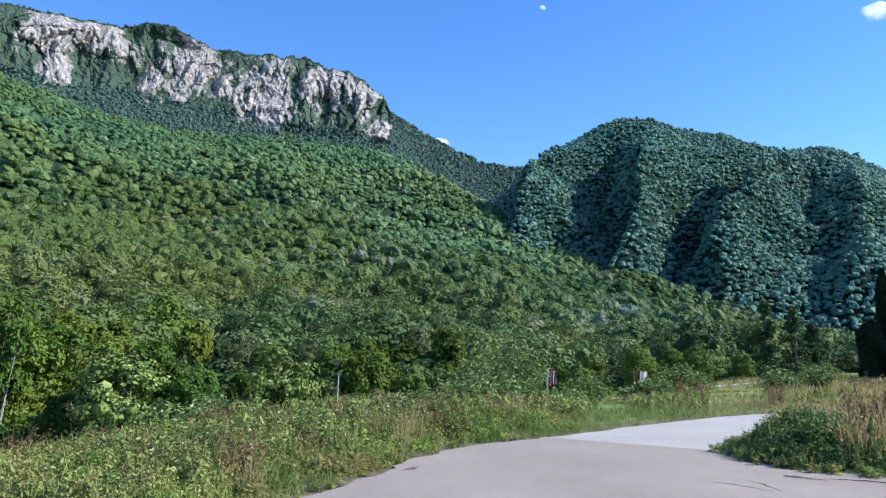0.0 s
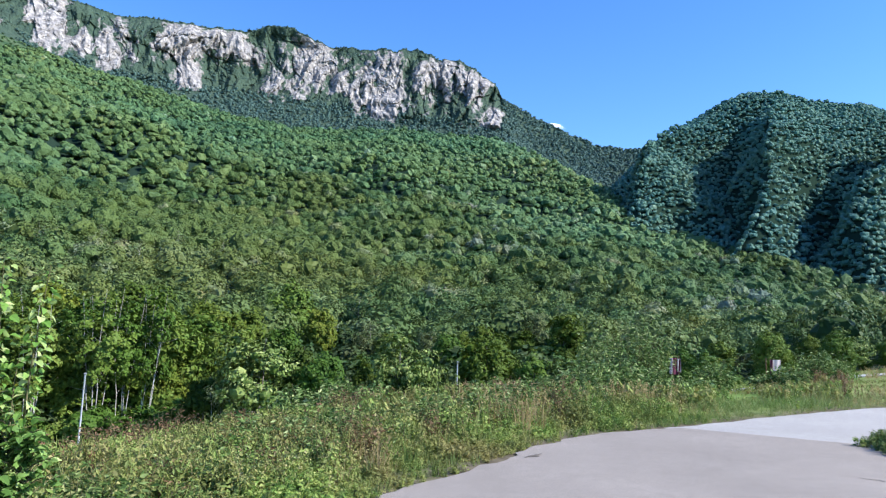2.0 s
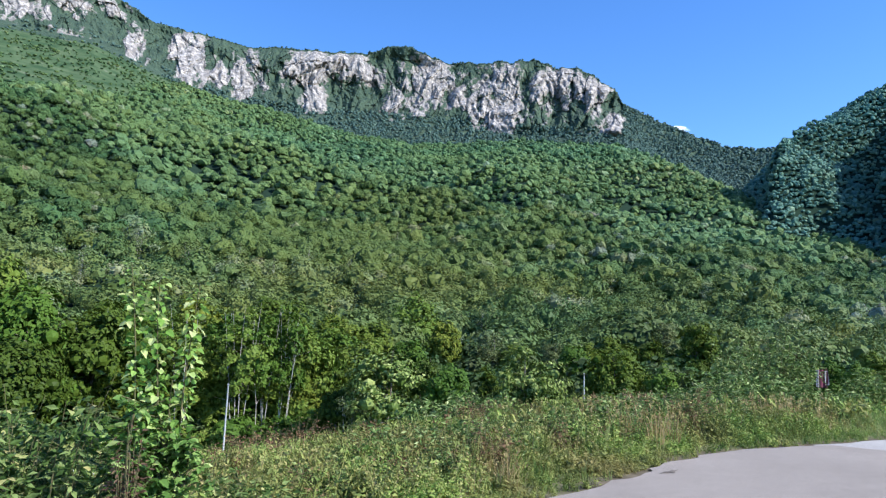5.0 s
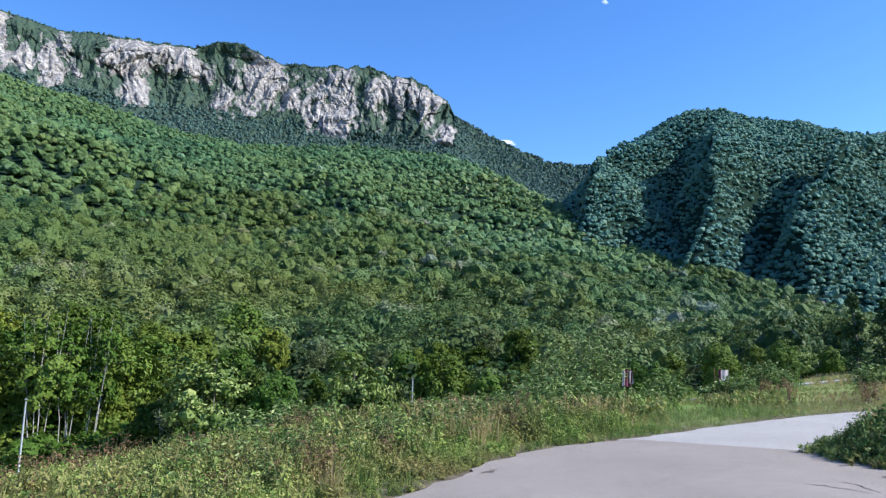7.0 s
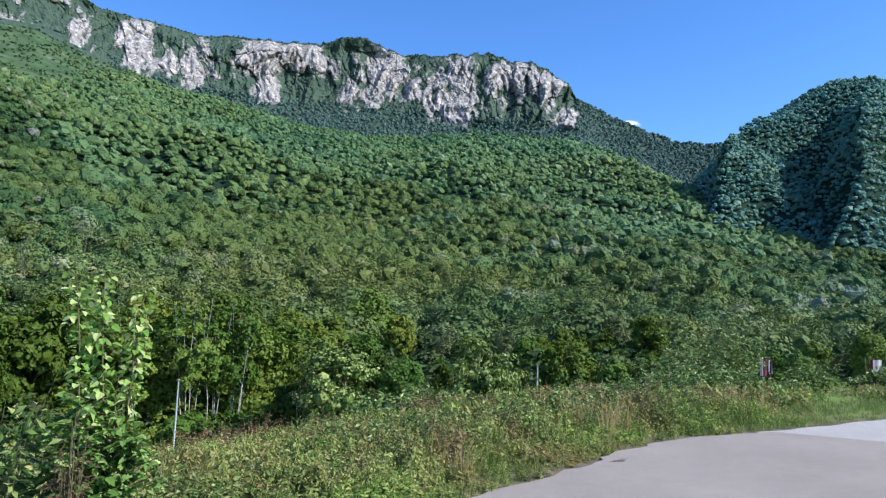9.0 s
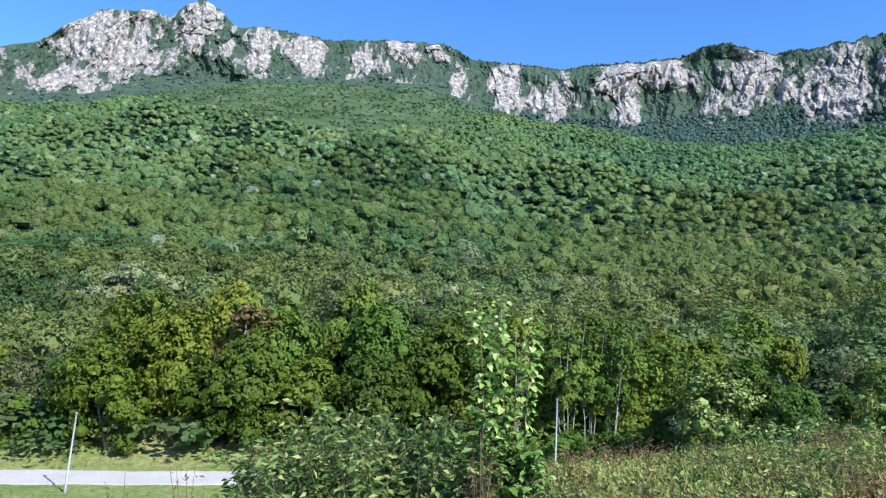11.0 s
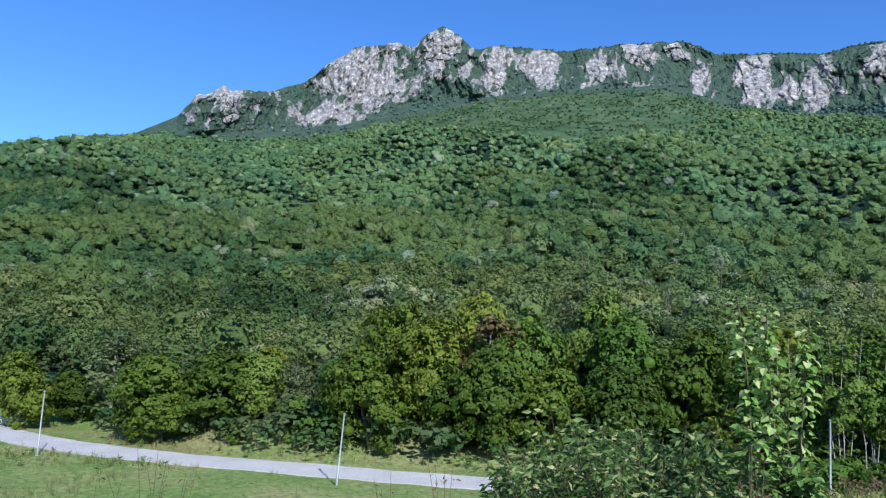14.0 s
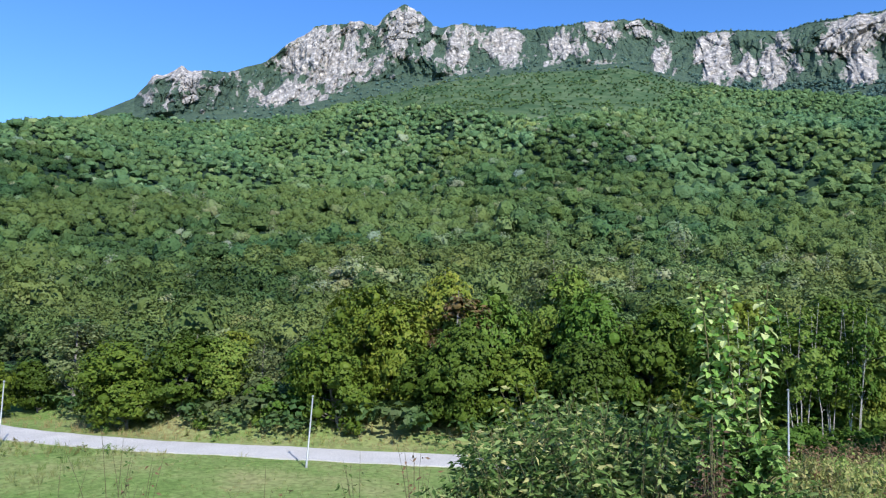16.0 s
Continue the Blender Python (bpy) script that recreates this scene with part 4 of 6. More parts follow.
# ---------------------------------------------------------------- single trees
def tree_mesh(kind, seed, height, spread, clear, leaves, leaf, lobes, stems=1, lean=0.25, core=0.42):
    """Arrays of a tree standing at the origin: its wood and its leaves. clear: bare part of the stem, as a share of the height."""
    rg = np.random.default_rng(seed)
    wood, crown = Heap(), Heap()
    centres, radii = [], []
    for k in range(stems):
        ang = rg.uniform(0, 2 * np.pi)
        foot = np.array([math.cos(ang), math.sin(ang), 0]) * (0.25 * (stems > 1) * rg.uniform(0.4, 1.6))
        tip = foot + np.array([math.cos(ang) * lean * rg.uniform(0.5, 2.2) * spread, math.sin(ang) * lean * rg.uniform(0.5, 2.2) * spread, height * rg.uniform(0.8, 0.93)])
        t = np.linspace(0, 1, 7)[:, None]
        stem = foot + (tip - foot) * t + np.cumsum(rg.normal(0, 0.06, (7, 3)), axis=0) * (1, 1, 0.2)
        r0 = height * (0.0036 if stems > 1 else 0.015)
        v, q = tube_arrays(stem, r0 * (1 - 0.85 * t[:, 0]), 6)
        wood.add(v, quads=q)
        for j in range(max(3, lobes // stems)):
            u = clear + (1 - clear) * rg.uniform(0.0, 0.95)
            at = foot + (tip - foot) * u * 0.9
            shape = math.sin(math.pi * min(1, 0.22 + 0.72 * (u - clear) / (1 - clear))) ** 0.7
            b = rg.uniform(0, 2 * np.pi)
            out = spread * shape * rg.uniform(0.25, 0.8)
            end = at + np.array([math.cos(b) * out, math.sin(b) * out, height * rg.uniform(0.02, 0.12)])
            bend = (at + end) / 2 + rg.normal(0, 0.12, 3)
            br = np.array([at, bend, end])
            v, q = tube_arrays(br, [r0 * 0.42 * (1.1 - u), r0 * 0.28 * (1.1 - u), 0.008], 4)
            wood.add(v, quads=q)
            centres.append(end)
            radii.append(spread * rg.uniform(0.2, 0.42) * (0.55 + 0.45 * shape))
    c, rad = np.array(centres), np.array(radii)
    k = rg.choice(len(c), leaves, p=rad ** 2 / np.sum(rad ** 2))
    spray = rg.normal(size=(len(c), 15, 3)) + (0, 0, 0.35)             # leaves gather in sprays, with gaps between them
    spray /= np.linalg.norm(spray, axis=2)[..., None]
    d = spray[k, rg.integers(0, 15, leaves)] + 0.22 * rg.normal(size=(leaves, 3))
    d /= np.linalg.norm(d, axis=1)[:, None]
    p = c[k] + d * (rad[k] * rg.uniform(0.6, 1.08, leaves) ** 0.6)[:, None] * (1, 1, 0.8)
    p[:, 2] = np.maximum(p[:, 2], 0.15)
    crown_out = (p - (0, 0, height * 0.45)) / (spread, spread, height * 0.5)
    v, q = leaf_quads(p, 0.45 * d + 1.1 * crown_out + 0.42 * rg.normal(size=d.shape) + (0, 0, 0.2), leaf * rg.uniform(0.6, 1.3, leaves), rg, 1.7)
    crown.add(v, quads=q)
    if core:                                            # the shaded inside of each lobe
        ball = np.array([(math.cos(e) * math.cos(g), math.cos(e) * math.sin(g), math.sin(e)) for e in (-0.9, -0.2, 0.5) for g in np.arange(7) * 0.8976 + e] + [(0, 0, 1)])
        faces = [(7 * i + j, 7 * i + (j + 1) % 7, 7 * i + 7 + j) for i in range(2) for j in range(7)] + [(7 * i + (j + 1) % 7, 7 * i + 7 + (j + 1) % 7, 7 * i + 7 + j) for i in range(2) for j in range(7)]
        faces += [(14 + j, 14 + (j + 1) % 7, 21) for j in range(7)]
        for at, size in zip(c, rad):
            crown.add(at + ball * size * core * rg.uniform(0.85, 1.1, (22, 1)) * (1, 1, 0.8), tris=faces)
    return wood.mesh(kind + "_trunk", True), crown.mesh(kind + "_crown")


KINDS = {
    # kind: leaf material, label, (height, spread, clear, leaves, leaf size, lobes, stems)
    "broadleaf_tree": (DARK_LEAF, "dense dark green broadleaf tree at the forest edge", (10.0, 4.2, 0.06, 8000, 0.24, 60, 1)),
    "green_tree": (TREE_LEAF, "bright green broadleaf tree at the forest edge", (9.0, 3.6, 0.08, 7000, 0.215, 52, 1)),
    "silver_tree": (SILVER_LEAF, "silvery green willow with upturned pale leaves", (8.0, 3.6, 0.05, 6800, 0.185, 50, 1, 0.25, 0.4)),
    "grey_tree": (GREY_LEAF, "thin grey-green tree with sparse foliage", (8.5, 2.6, 0.20, 3000, 0.15, 34, 1, 0.25, 0)),
    "bare_tree": (GREY_LEAF, "pale half-bare tree standing out of the woods", (9.0, 2.0, 0.25, 700, 0.17, 46, 3, 0.2, 0)),
    "slim_tree": (TREE_LEAF, "slim tree with bare pale stems below its crown", (10.5, 1.7, 0.34, 3000, 0.15, 44, 4, 0.34, 0)),
    "russet_tree": (RUSSET_LEAF, "small tree with russet withered foliage", (8.0, 2.0, 0.2, 2600, 0.17, 26, 1)),
    "shrub": (TREE_LEAF, "low green shrub at the edge of the woods", (2.6, 1.7, 0.02, 1900, 0.14, 18, 3)),
}
PALE_BARK, bn, bl, bb = material("pale_bark")
_k = noise_node(bn, bl, 5.0)
_r = ramp(bn, ((0.3, (0.26, 0.245, 0.215)), (0.7, (0.55, 0.52, 0.465))))
bl.new(_k.outputs[0], _r.inputs[0])
bl.new(_r.outputs[0], bb.inputs["Base Color"])

patterns = {}


def grow(kind, az, dist, top=None, height=None, turn=None, wide=1.0, sink=0.1):
    """Sets a tree at a bearing and distance; top: the height angle of its tip."""
    leafs, label, dims = KINDS[kind]
    x, y = -math.sin(math.radians(az)) * dist, math.cos(math.radians(az)) * dist
    z = float(land(x, y)) - sink
    h = height if height else EYE + dist * math.tan(math.radians(top)) - z
    variant = (kind, rng.integers(0, 3))
    s = h / dims[0]
    m = pose(x, y, z, 0, 0, rng.uniform(0, 360) if turn is None else turn) @ Matrix.Diagonal((s * wide, s * wide, s, 1))
    if variant not in patterns:
        w, c = tree_mesh(kind, 40 + 7 * int(variant[1]) + len(kind), *dims)
        ob = empty(kind, (0, 0, 0), label, "shrub" if kind == "shrub" else "tree", "trees along the forest edge" if kind != "shrub" else "shrubs along the forest edge")
        ob.matrix_basis = m
        thing("trunk", w, PALE_BARK if kind in ("slim_tree", "bare_tree") else BARK, ob)
        thing("crown", c, leafs, ob)
        patterns[variant] = ob
        return ob
    src = patterns[variant]
    was = src.matrix_basis.copy()
    src.matrix_basis = Matrix()
    ob = copy_thing(src, m)
    src.matrix_basis = was
    return ob


for kind, az, dist, top, wide in (
        # meadow's far side, left to right
        ("broadleaf_tree", 89.8, 80, -0.3, 0.95), ("broadleaf_tree", 86.6, 82, -1.2, 1.0), ("grey_tree", 84.6, 79, 1.9, 1.5), ("grey_tree", 83.4, 82, 1.4, 1.3), ("broadleaf_tree", 81.0, 68, 0.3, 1.2), ("broadleaf_tree", 77.6, 66, 1.3, 1.15),
        ("green_tree", 74.6, 66, 0.2, 1.1), ("grey_tree", 71.8, 64, -0.1, 1.2), ("grey_tree", 73.6, 74, 0.3, 1.2), ("grey_tree", 69.7, 76, 0.2, 1.2), ("green_tree", 67.6, 60, 0.2, 1.1),
        ("broadleaf_tree", 64.4, 63, 5.3, 0.8), ("broadleaf_tree", 61.0, 60, 4.2, 0.85), ("russet_tree", 57.4, 60.5, 4.6, 1.25), ("broadleaf_tree", 56.7, 57.0, 1.9, 0.9), ("broadleaf_tree", 57.9, 66, 5.8, 0.8),
        ("green_tree", 54.2, 61, 5.2, 0.8), ("broadleaf_tree", 66.0, 58, 1.3, 1.0), ("broadleaf_tree", 59.3, 57.5, 1.0, 1.0), ("broadleaf_tree", 53.0, 57.5, 1.2, 1.0), ("grey_tree", 49.4, 75, 8.1, 0.95)):
    grow(kind, az, dist, top, wide=wide)
# behind the lower road
for kind, az, dist, top, wide in (
        ("green_tree", 49.0, 66, 6.2, 0.8), ("green_tree", 46.2, 60, 4.8, 0.85), ("broadleaf_tree", 43.0, 60, 4.2, 0.9), ("broadleaf_tree", 47.6, 57, 1.0, 1.0), ("green_tree", 39.8, 62, 3.6, 0.9),
        ("slim_tree", 36.4, 56.5, 4.0, 1.1), ("slim_tree", 32.6, 56.0, 4.3, 1.0), ("slim_tree", 31.0, 56.5, 3.6, 1.0), ("slim_tree", 29.6, 56, 4.0, 0.9), ("broadleaf_tree", 35.0, 72, 4.4, 0.9), ("green_tree", 28.0, 58.5, 2.6, 0.9), ("green_tree", 33.9, 60, 3.2, 0.9), ("green_tree", 30.6, 60.5, 2.4, 0.9), ("broadleaf_tree", 37.6, 59.5, 3.0, 0.85),
        ("broadleaf_tree", 30.2, 74, 4.2, 1.0), ("green_tree", 25.6, 66, 2.2, 1.0)):
    grow(kind, az, dist, top, wide=wide)
# straight ahead
for kind, az, dist, top, wide in (
        ("silver_tree", 21.6, 49.5, 0.3, 0.95), ("green_tree", 16.5, 50.5, -0.4, 0.85), ("broadleaf_tree", 8.9, 51.5, -1.2, 0.8), ("broadleaf_tree", 25.6, 52.5, -2.2, 0.8), ("green_tree", -11.9, 56, -0.4, 0.9), ("green_tree", -16.6, 62, 1.0, 0.95), ("green_tree", -20.4, 66, 1.1, 1.0), ("broadleaf_tree", -18.6, 64, -0.9, 0.8), ("green_tree", 19.6, 86, 4.8, 0.9), ("broadleaf_tree", 17.6, 76, 2.4, 0.9), ("green_tree", 20.2, 64, 0.8, 1.0), 
        ("grey_tree", 13.4, 74, 1.4, 1.2), ("silver_tree", 10.9, 51.5, 0.6, 0.85), ("grey_tree", 8.4, 72, 0.9, 1.1), ("broadleaf_tree", 4.4, 57.5, 1.2, 0.85), ("broadleaf_tree", 18.9, 54, -0.6, 0.7), ("broadleaf_tree", 13.1, 55, -0.8, 0.7), ("green_tree", 7.0, 70, 0.4, 1.0),
        ("grey_tree", 0.6, 84, 2.8, 1.0), ("broadleaf_tree", -1.6, 80, 2.3, 0.9), ("green_tree", 0.6, 52.5, -0.6, 0.8), ("broadleaf_tree", 3.9, 52.0, 0.9, 0.8), ("broadleaf_tree", -2.2, 54, -1.0, 0.7), ("silver_tree", -4.4, 53, 0.1, 0.9), ("silver_tree", -7.6, 54, 0.7, 0.9)):
    grow(kind, az, dist, top, wide=wide)
# towards the bend of the road
for kind, az, dist, top, wide in (
        ("green_tree", -10.6, 72, -0.2, 1.1), ("green_tree", -13.0, 84, 0.3, 1.1), ("broadleaf_tree", -15.9, 82, 0.7, 1.1), ("broadleaf_tree", -19.0, 90, 0.6, 1.1), ("silver_tree", -20.9, 86, 1.1, 1.1),
        ("green_tree", -23.6, 92, 0.6, 1.1), ("green_tree", -29.0, 88, 0.0, 1.2), ("broadleaf_tree", -31.5, 62, 1.7, 0.6), ("green_tree", -37.6, 50, 4.0, 1.2), ("green_tree", -40.5, 56, 4.5, 1.2)):
    grow(kind, az, dist, top, wide=wide)

# pale half-bare trees that stand out of the canopy
for az, up, tall in ((77.3, 10.0, 15), (76.6, 10.2, 14), (78.2, 9.8, 13), (79.0, 6.4, 12), (78.2, 6.5, 11), (81.5, 9.0, 12), (69.8, 3.6, 9), (67.6, 3.4, 9), (50.0, 7.6, 11), (43.8, 5.2, 10), (36.6, 6.2, 10), (40.0, 7.3, 11),
                     (33.0, 6.6, 10), (30.2, 5.6, 10), (27.8, 6.6, 10), (24.5, 5.8, 9), (21.0, 8.2, 11), (64.5, 11.0, 13), (71.5, 8.2, 12), (55.5, 9.5, 12), (-1.4, 1.4, 8), (1.6, 1.0, 8), (14.2, 1.6, 8)):
    reach = np.linspace(75, 900, 600)
    a = math.radians(az)
    sight = np.degrees(np.arctan2(land(-np.sin(a) * reach, np.cos(a) * reach) + tall * 0.55 - EYE, reach))
    grow("bare_tree", az, float(reach[np.argmin(np.abs(sight - up))]), height=tall, wide=1.0)

grow("bare_tree", 24.2, 48.5, height=5.2, wide=1.2)

CANOPY = table(-32, -0.6, -22, 0.2, -8, 0.0, 0, 1.4, 8, 0.3, 14, 0.3, 20, 2.2, 27, 2.6, 33, 3.4, 40, 3.2, 50, 4.6, 58, 4.4, 64, 4.2, 68, 0.6, 78, 0.6, 84, 1.0, 90, -0.6)
for az in np.arange(-31, 86, 2.1):
    az = az + rng.uniform(-0.6, 0.6)
    kind = ("broadleaf_tree", "green_tree", "broadleaf_tree", "broadleaf_tree", "grey_tree", "broadleaf_tree", "slim_tree")[rng.integers(0, 7)]
    grow(kind, az, float(TOE(az)) + rng.uniform(8, 21), float(CANOPY(az)) + rng.uniform(-2.4, 0.3), wide=rng.uniform(0.95, 1.25))

p = polar_places(-34, 90, 56, 106, 2.1, lambda a, r: (r > TOE(a) - 1 - 3 * smooth01(a, 50, 54) - 6 * smooth01(a, 16, 24) * (1 - smooth01(a, 40, 50)) + 1.5 * N1(a / 2, r / 4)) & (r < TOE(a) + 18))
p = p[np.abs(edge_distance(p[:, 0], p[:, 1], np.array(LOWER, float))) > 3.6]
scatter("undergrowth", p, *sized(p, 1.0, 2.0, 0.9, 1.7), [crown_template(90, 7, 500 + k, False) for k in range(4)], UNDERGROWTH, "dense green undergrowth at the foot of the woods", "undergrowth")

for k in range(16):                                  # in front of the bare stems beyond the lower road
    az = 22 + 1.3 * k + rng.uniform(-0.4, 0.4)
    grow("shrub", az, 55.5 + rng.uniform(-0.8, 0.8), height=rng.uniform(1.8, 3.4), wide=rng.uniform(1.0, 1.4))
for k in range(13):                                  # dense low trees right behind the stems
    grow("broadleaf_tree", 22.5 + 1.45 * k + rng.uniform(-0.4, 0.4), 59.0 + rng.uniform(-0.6, 0.8), height=rng.uniform(5.0, 8.0), wide=1.0)
for k in range(11):                                  # leafy young trees behind the stems
    grow("green_tree", 23.5 + 1.75 * k + rng.uniform(-0.5, 0.5), 61.5 + rng.uniform(-1, 1.5), height=rng.uniform(5.0, 7.5), wide=1.2)
for k in range(50):
    az = rng.uniform(-28, 84)
    grow("shrub", az, float(TOE(az)) * rng.uniform(0.93, 1.05) + (2 if az > 60 else 0), height=rng.uniform(1.3, 3.4), wide=rng.uniform(0.9, 1.4))


# ---------------------------------------------------------------- dark columnar trees and conifers by the road
def columns():
    rg = np.random.default_rng(5)
    for az, top, wide in ((-32.55, 5.9, 0.40), (-33.2, 5.5, 0.30), (-33.8, 5.4, 0.34), (-34.15, 5.5, 0.28), (-34.8, 3.7, 0.42), (-35.4, 5.1, 0.46), (-36.15, 4.9, 0.46), (-31.75, 2.4, 0.85), (-38.1, 5.4, 0.8)):
        d = 60 + rg.uniform(-1.5, 1.5)
        h = EYE + d * math.tan(math.radians(top)) + 0.2
        ob = empty("columnar_cypress", (-math.sin(math.radians(az)) * d, math.cos(math.radians(az)) * d, -0.2), "tall dark columnar cypress standing in a row", "tree", "row of cypresses")
        v, q = tube_arrays([(0, 0, 0), (0.02, 0, h * 0.5), (0, 0.02, h * 0.95)], [0.16, 0.09, 0.02], 6)
        thing("trunk", mesh("cypress_trunk", v, quads=q, smooth=True), BARK, ob)
        n = int(5200 * (0.6 + wide))
        u = rg.uniform(0.03, 1, n)
        ang = rg.uniform(0, 2 * np.pi, n)
        rad = wide * np.minimum(1, np.minimum(u * 5 + 0.3, (1.02 - u) * 5 + 0.12)) * (0.85 + 0.22 * np.sin(ang * 3 + u * 9)) * rg.uniform(0.6, 1.05, n) ** 0.5
        p = np.stack([np.cos(ang) * rad, np.sin(ang) * rad, u * h], -1)
        nrm = np.stack([np.cos(ang), np.sin(ang), 0 * ang], -1) + 0.5 * rg.normal(size=(n, 3))
        v, q = leaf_quads(p, nrm, 0.20 * rg.uniform(0.7, 1.3, n), rg, 1.8)
        thing("crown", mesh("cypress_crown", v, quads=q), CYPRESS_LEAF, ob)


columns()


def conifers():
    rg = np.random.default_rng(6)
    for az, top, d in ((-25.2, 4.0, 70), (-27.1, 3.5, 70), (-28.2, 2.4, 73)):
        x, y = -math.sin(math.radians(az)) * d, math.cos(math.radians(az)) * d
        z = float(land(x, y)) - 0.1
        h = EYE + d * math.tan(math.radians(top)) - z
        ob = empty("larch", (x, y, z), "tall thin larch with sparse drooping branches", "tree", "larches by the road")
        wood, crown = Heap(), Heap()
        v, q = tube_arrays([(0, 0, 0), (0.04, 0, h * 0.5), (0, 0, h)], [0.16, 0.1, 0.015], 6)
        wood.add(v, quads=q)
        for k in range(46):
            u = rg.uniform(0.14, 0.98)
            a = rg.uniform(0, 2 * np.pi)
            L = (1.08 - u) * 1.9 * rg.uniform(0.6, 1.1)
            w = np.array([math.cos(a), math.sin(a), 0])
            pts = np.array([(0, 0, u * h), w * L * 0.5 + (0, 0, u * h + 0.1), w * L + (0, 0, u * h - 0.12)])
            v, q = tube_arrays(pts, [0.03, 0.02, 0.006], 4)
            wood.add(v, quads=q)
            m = 60
            t = rg.uniform(0.15, 1.05, m)
            p = w * (L * t)[:, None] + np.array([0, 0, u * h]) + rg.normal(0, 0.13, (m, 3)) - np.array([0, 0, 0.1])
            v, q = leaf_quads(p, rg.normal(size=(m, 3)) + (0, 0, 0.6), 0.17, rg, 1.6)
            crown.add(v, quads=q)
        thing("trunk", wood.mesh("larch_trunk", True), BARK, ob)
        thing("crown", crown.mesh("larch_crown"), LARCH_LEAF, ob)


conifers()


# ---------------------------------------------------------------- verge, bank and meadow
def herb_template(seed, leaves=14, leaf=0.2, upright=0.5):
    """A leafy herb, one unit high and about one unit wide."""
    rg = np.random.default_rng(seed)
    heap = Heap()
    for k in range(3):
        a = rg.uniform(0, 2 * np.pi)
        tip = np.array([math.cos(a) * 0.35, math.sin(a) * 0.35, rg.uniform(0.75, 1.0)])
        v, q = tube_arrays([(0, 0, 0), tip * (0.35, 0.35, 0.5), tip], [0.02, 0.014, 0.006], 3)
        heap.add(v, quads=q)
        u = rg.uniform(0.12, 1.0, leaves)
        b = rg.uniform(0, 2 * np.pi, leaves)
        out = rg.uniform(0.08, 0.32, leaves) * (1.15 - 0.6 * u)
        p = tip * u[:, None] * np.stack([u, u, 1 + 0 * u], -1) + np.stack([np.cos(b) * out, np.sin(b) * out, 0 * b], -1)
        nrm = np.stack([np.cos(b) * upright, np.sin(b) * upright, 1 + 0 * b], -1) + 0.4 * rg.normal(size=(leaves, 3))
        v, q = leaf_quads(p, nrm, leaf * rg.uniform(0.6, 1.3, leaves) * (1.2 - 0.5 * u), rg, 1.9)
        heap.add(v, quads=q)
    return np.concatenate(heap.v), np.zeros((0, 3), int), np.concatenate(heap.q)


def tuft_template(seed, blades=11, width=0.036, spread=0.5, heads=0):
    """A tuft of bent grass blades, one unit high."""
    rg = np.random.default_rng(seed)
    heap = Heap()
    a = rg.uniform(0, 2 * np.pi, blades)
    foot = np.stack([np.cos(a), np.sin(a), 0 * a], -1) * rg.uniform(0.02, 0.22, (blades, 1))
    h = rg.uniform(0.5, 1.0, blades)
    out = rg.uniform(0.1, 1.0, blades) * spread
    mid = foot + np.stack([np.cos(a) * out * 0.35, np.sin(a) * out * 0.35, h * 0.6], -1)
    tip = foot + np.stack([np.cos(a) * out, np.sin(a) * out, h], -1)
    b = rg.uniform(0, 2 * np.pi, blades)
    side = np.stack([np.cos(b), np.sin(b), 0 * b], -1) * width * 0.5
    v = np.stack([foot - side, foot + side, mid + side * 0.8, mid - side * 0.8, tip], 1).reshape(-1, 3)
    i = np.arange(blades)[:, None] * 5
    heap.add(v, tris=i + np.array([[3, 2, 4]]), quads=i + np.array([[0, 1, 2, 3]]))
    for k in range(heads):
        c = tip[k] + np.stack([rg.normal(0, 0.012, 3), rg.normal(0, 0.012, 3), -rg.uniform(0, 0.16, 3)], -1)
        v, q = leaf_quads(c, rg.normal(size=(3, 3)), 0.045, rg, 2.2)
        heap.add(v, quads=q)
    return np.concatenate(heap.v), np.concatenate(heap.t), np.concatenate(heap.q)


herbs = [herb_template(600 + k, 7, 0.24) for k in range(6)]
mid_herbs = [herb_template(660 + k, 24, 0.075, 0.7) for k in range(6)]
fine_herbs = [herb_template(680 + k, 30, 0.085, 0.7) for k in range(6)]
small_herbs = [herb_template(650 + k, 11, 0.16, 0.5) for k in range(4)]
tufts = [tuft_template(620 + k) for k in range(5)]
stalks = [tuft_template(640 + k, 9, 0.026, 0.35, 5) for k in range(6)]


def trodden(p):
    """Share of the usual height: growth is short in two gaps of the verge, through which the lower road shows."""
    b, r = np.degrees(np.arctan2(-p[:, 0], p[:, 1])), np.hypot(p[:, 0], p[:, 1])
    gap = np.maximum(smooth01(1.3 - np.abs(b + 14.5), 0, 0.5), smooth01(2.4 - np.abs(b + 23.2), 0, 0.8))
    return 1 - 0.68 * gap * smooth01(r, 14, 17) * (1 - smooth01(r, 44, 50))


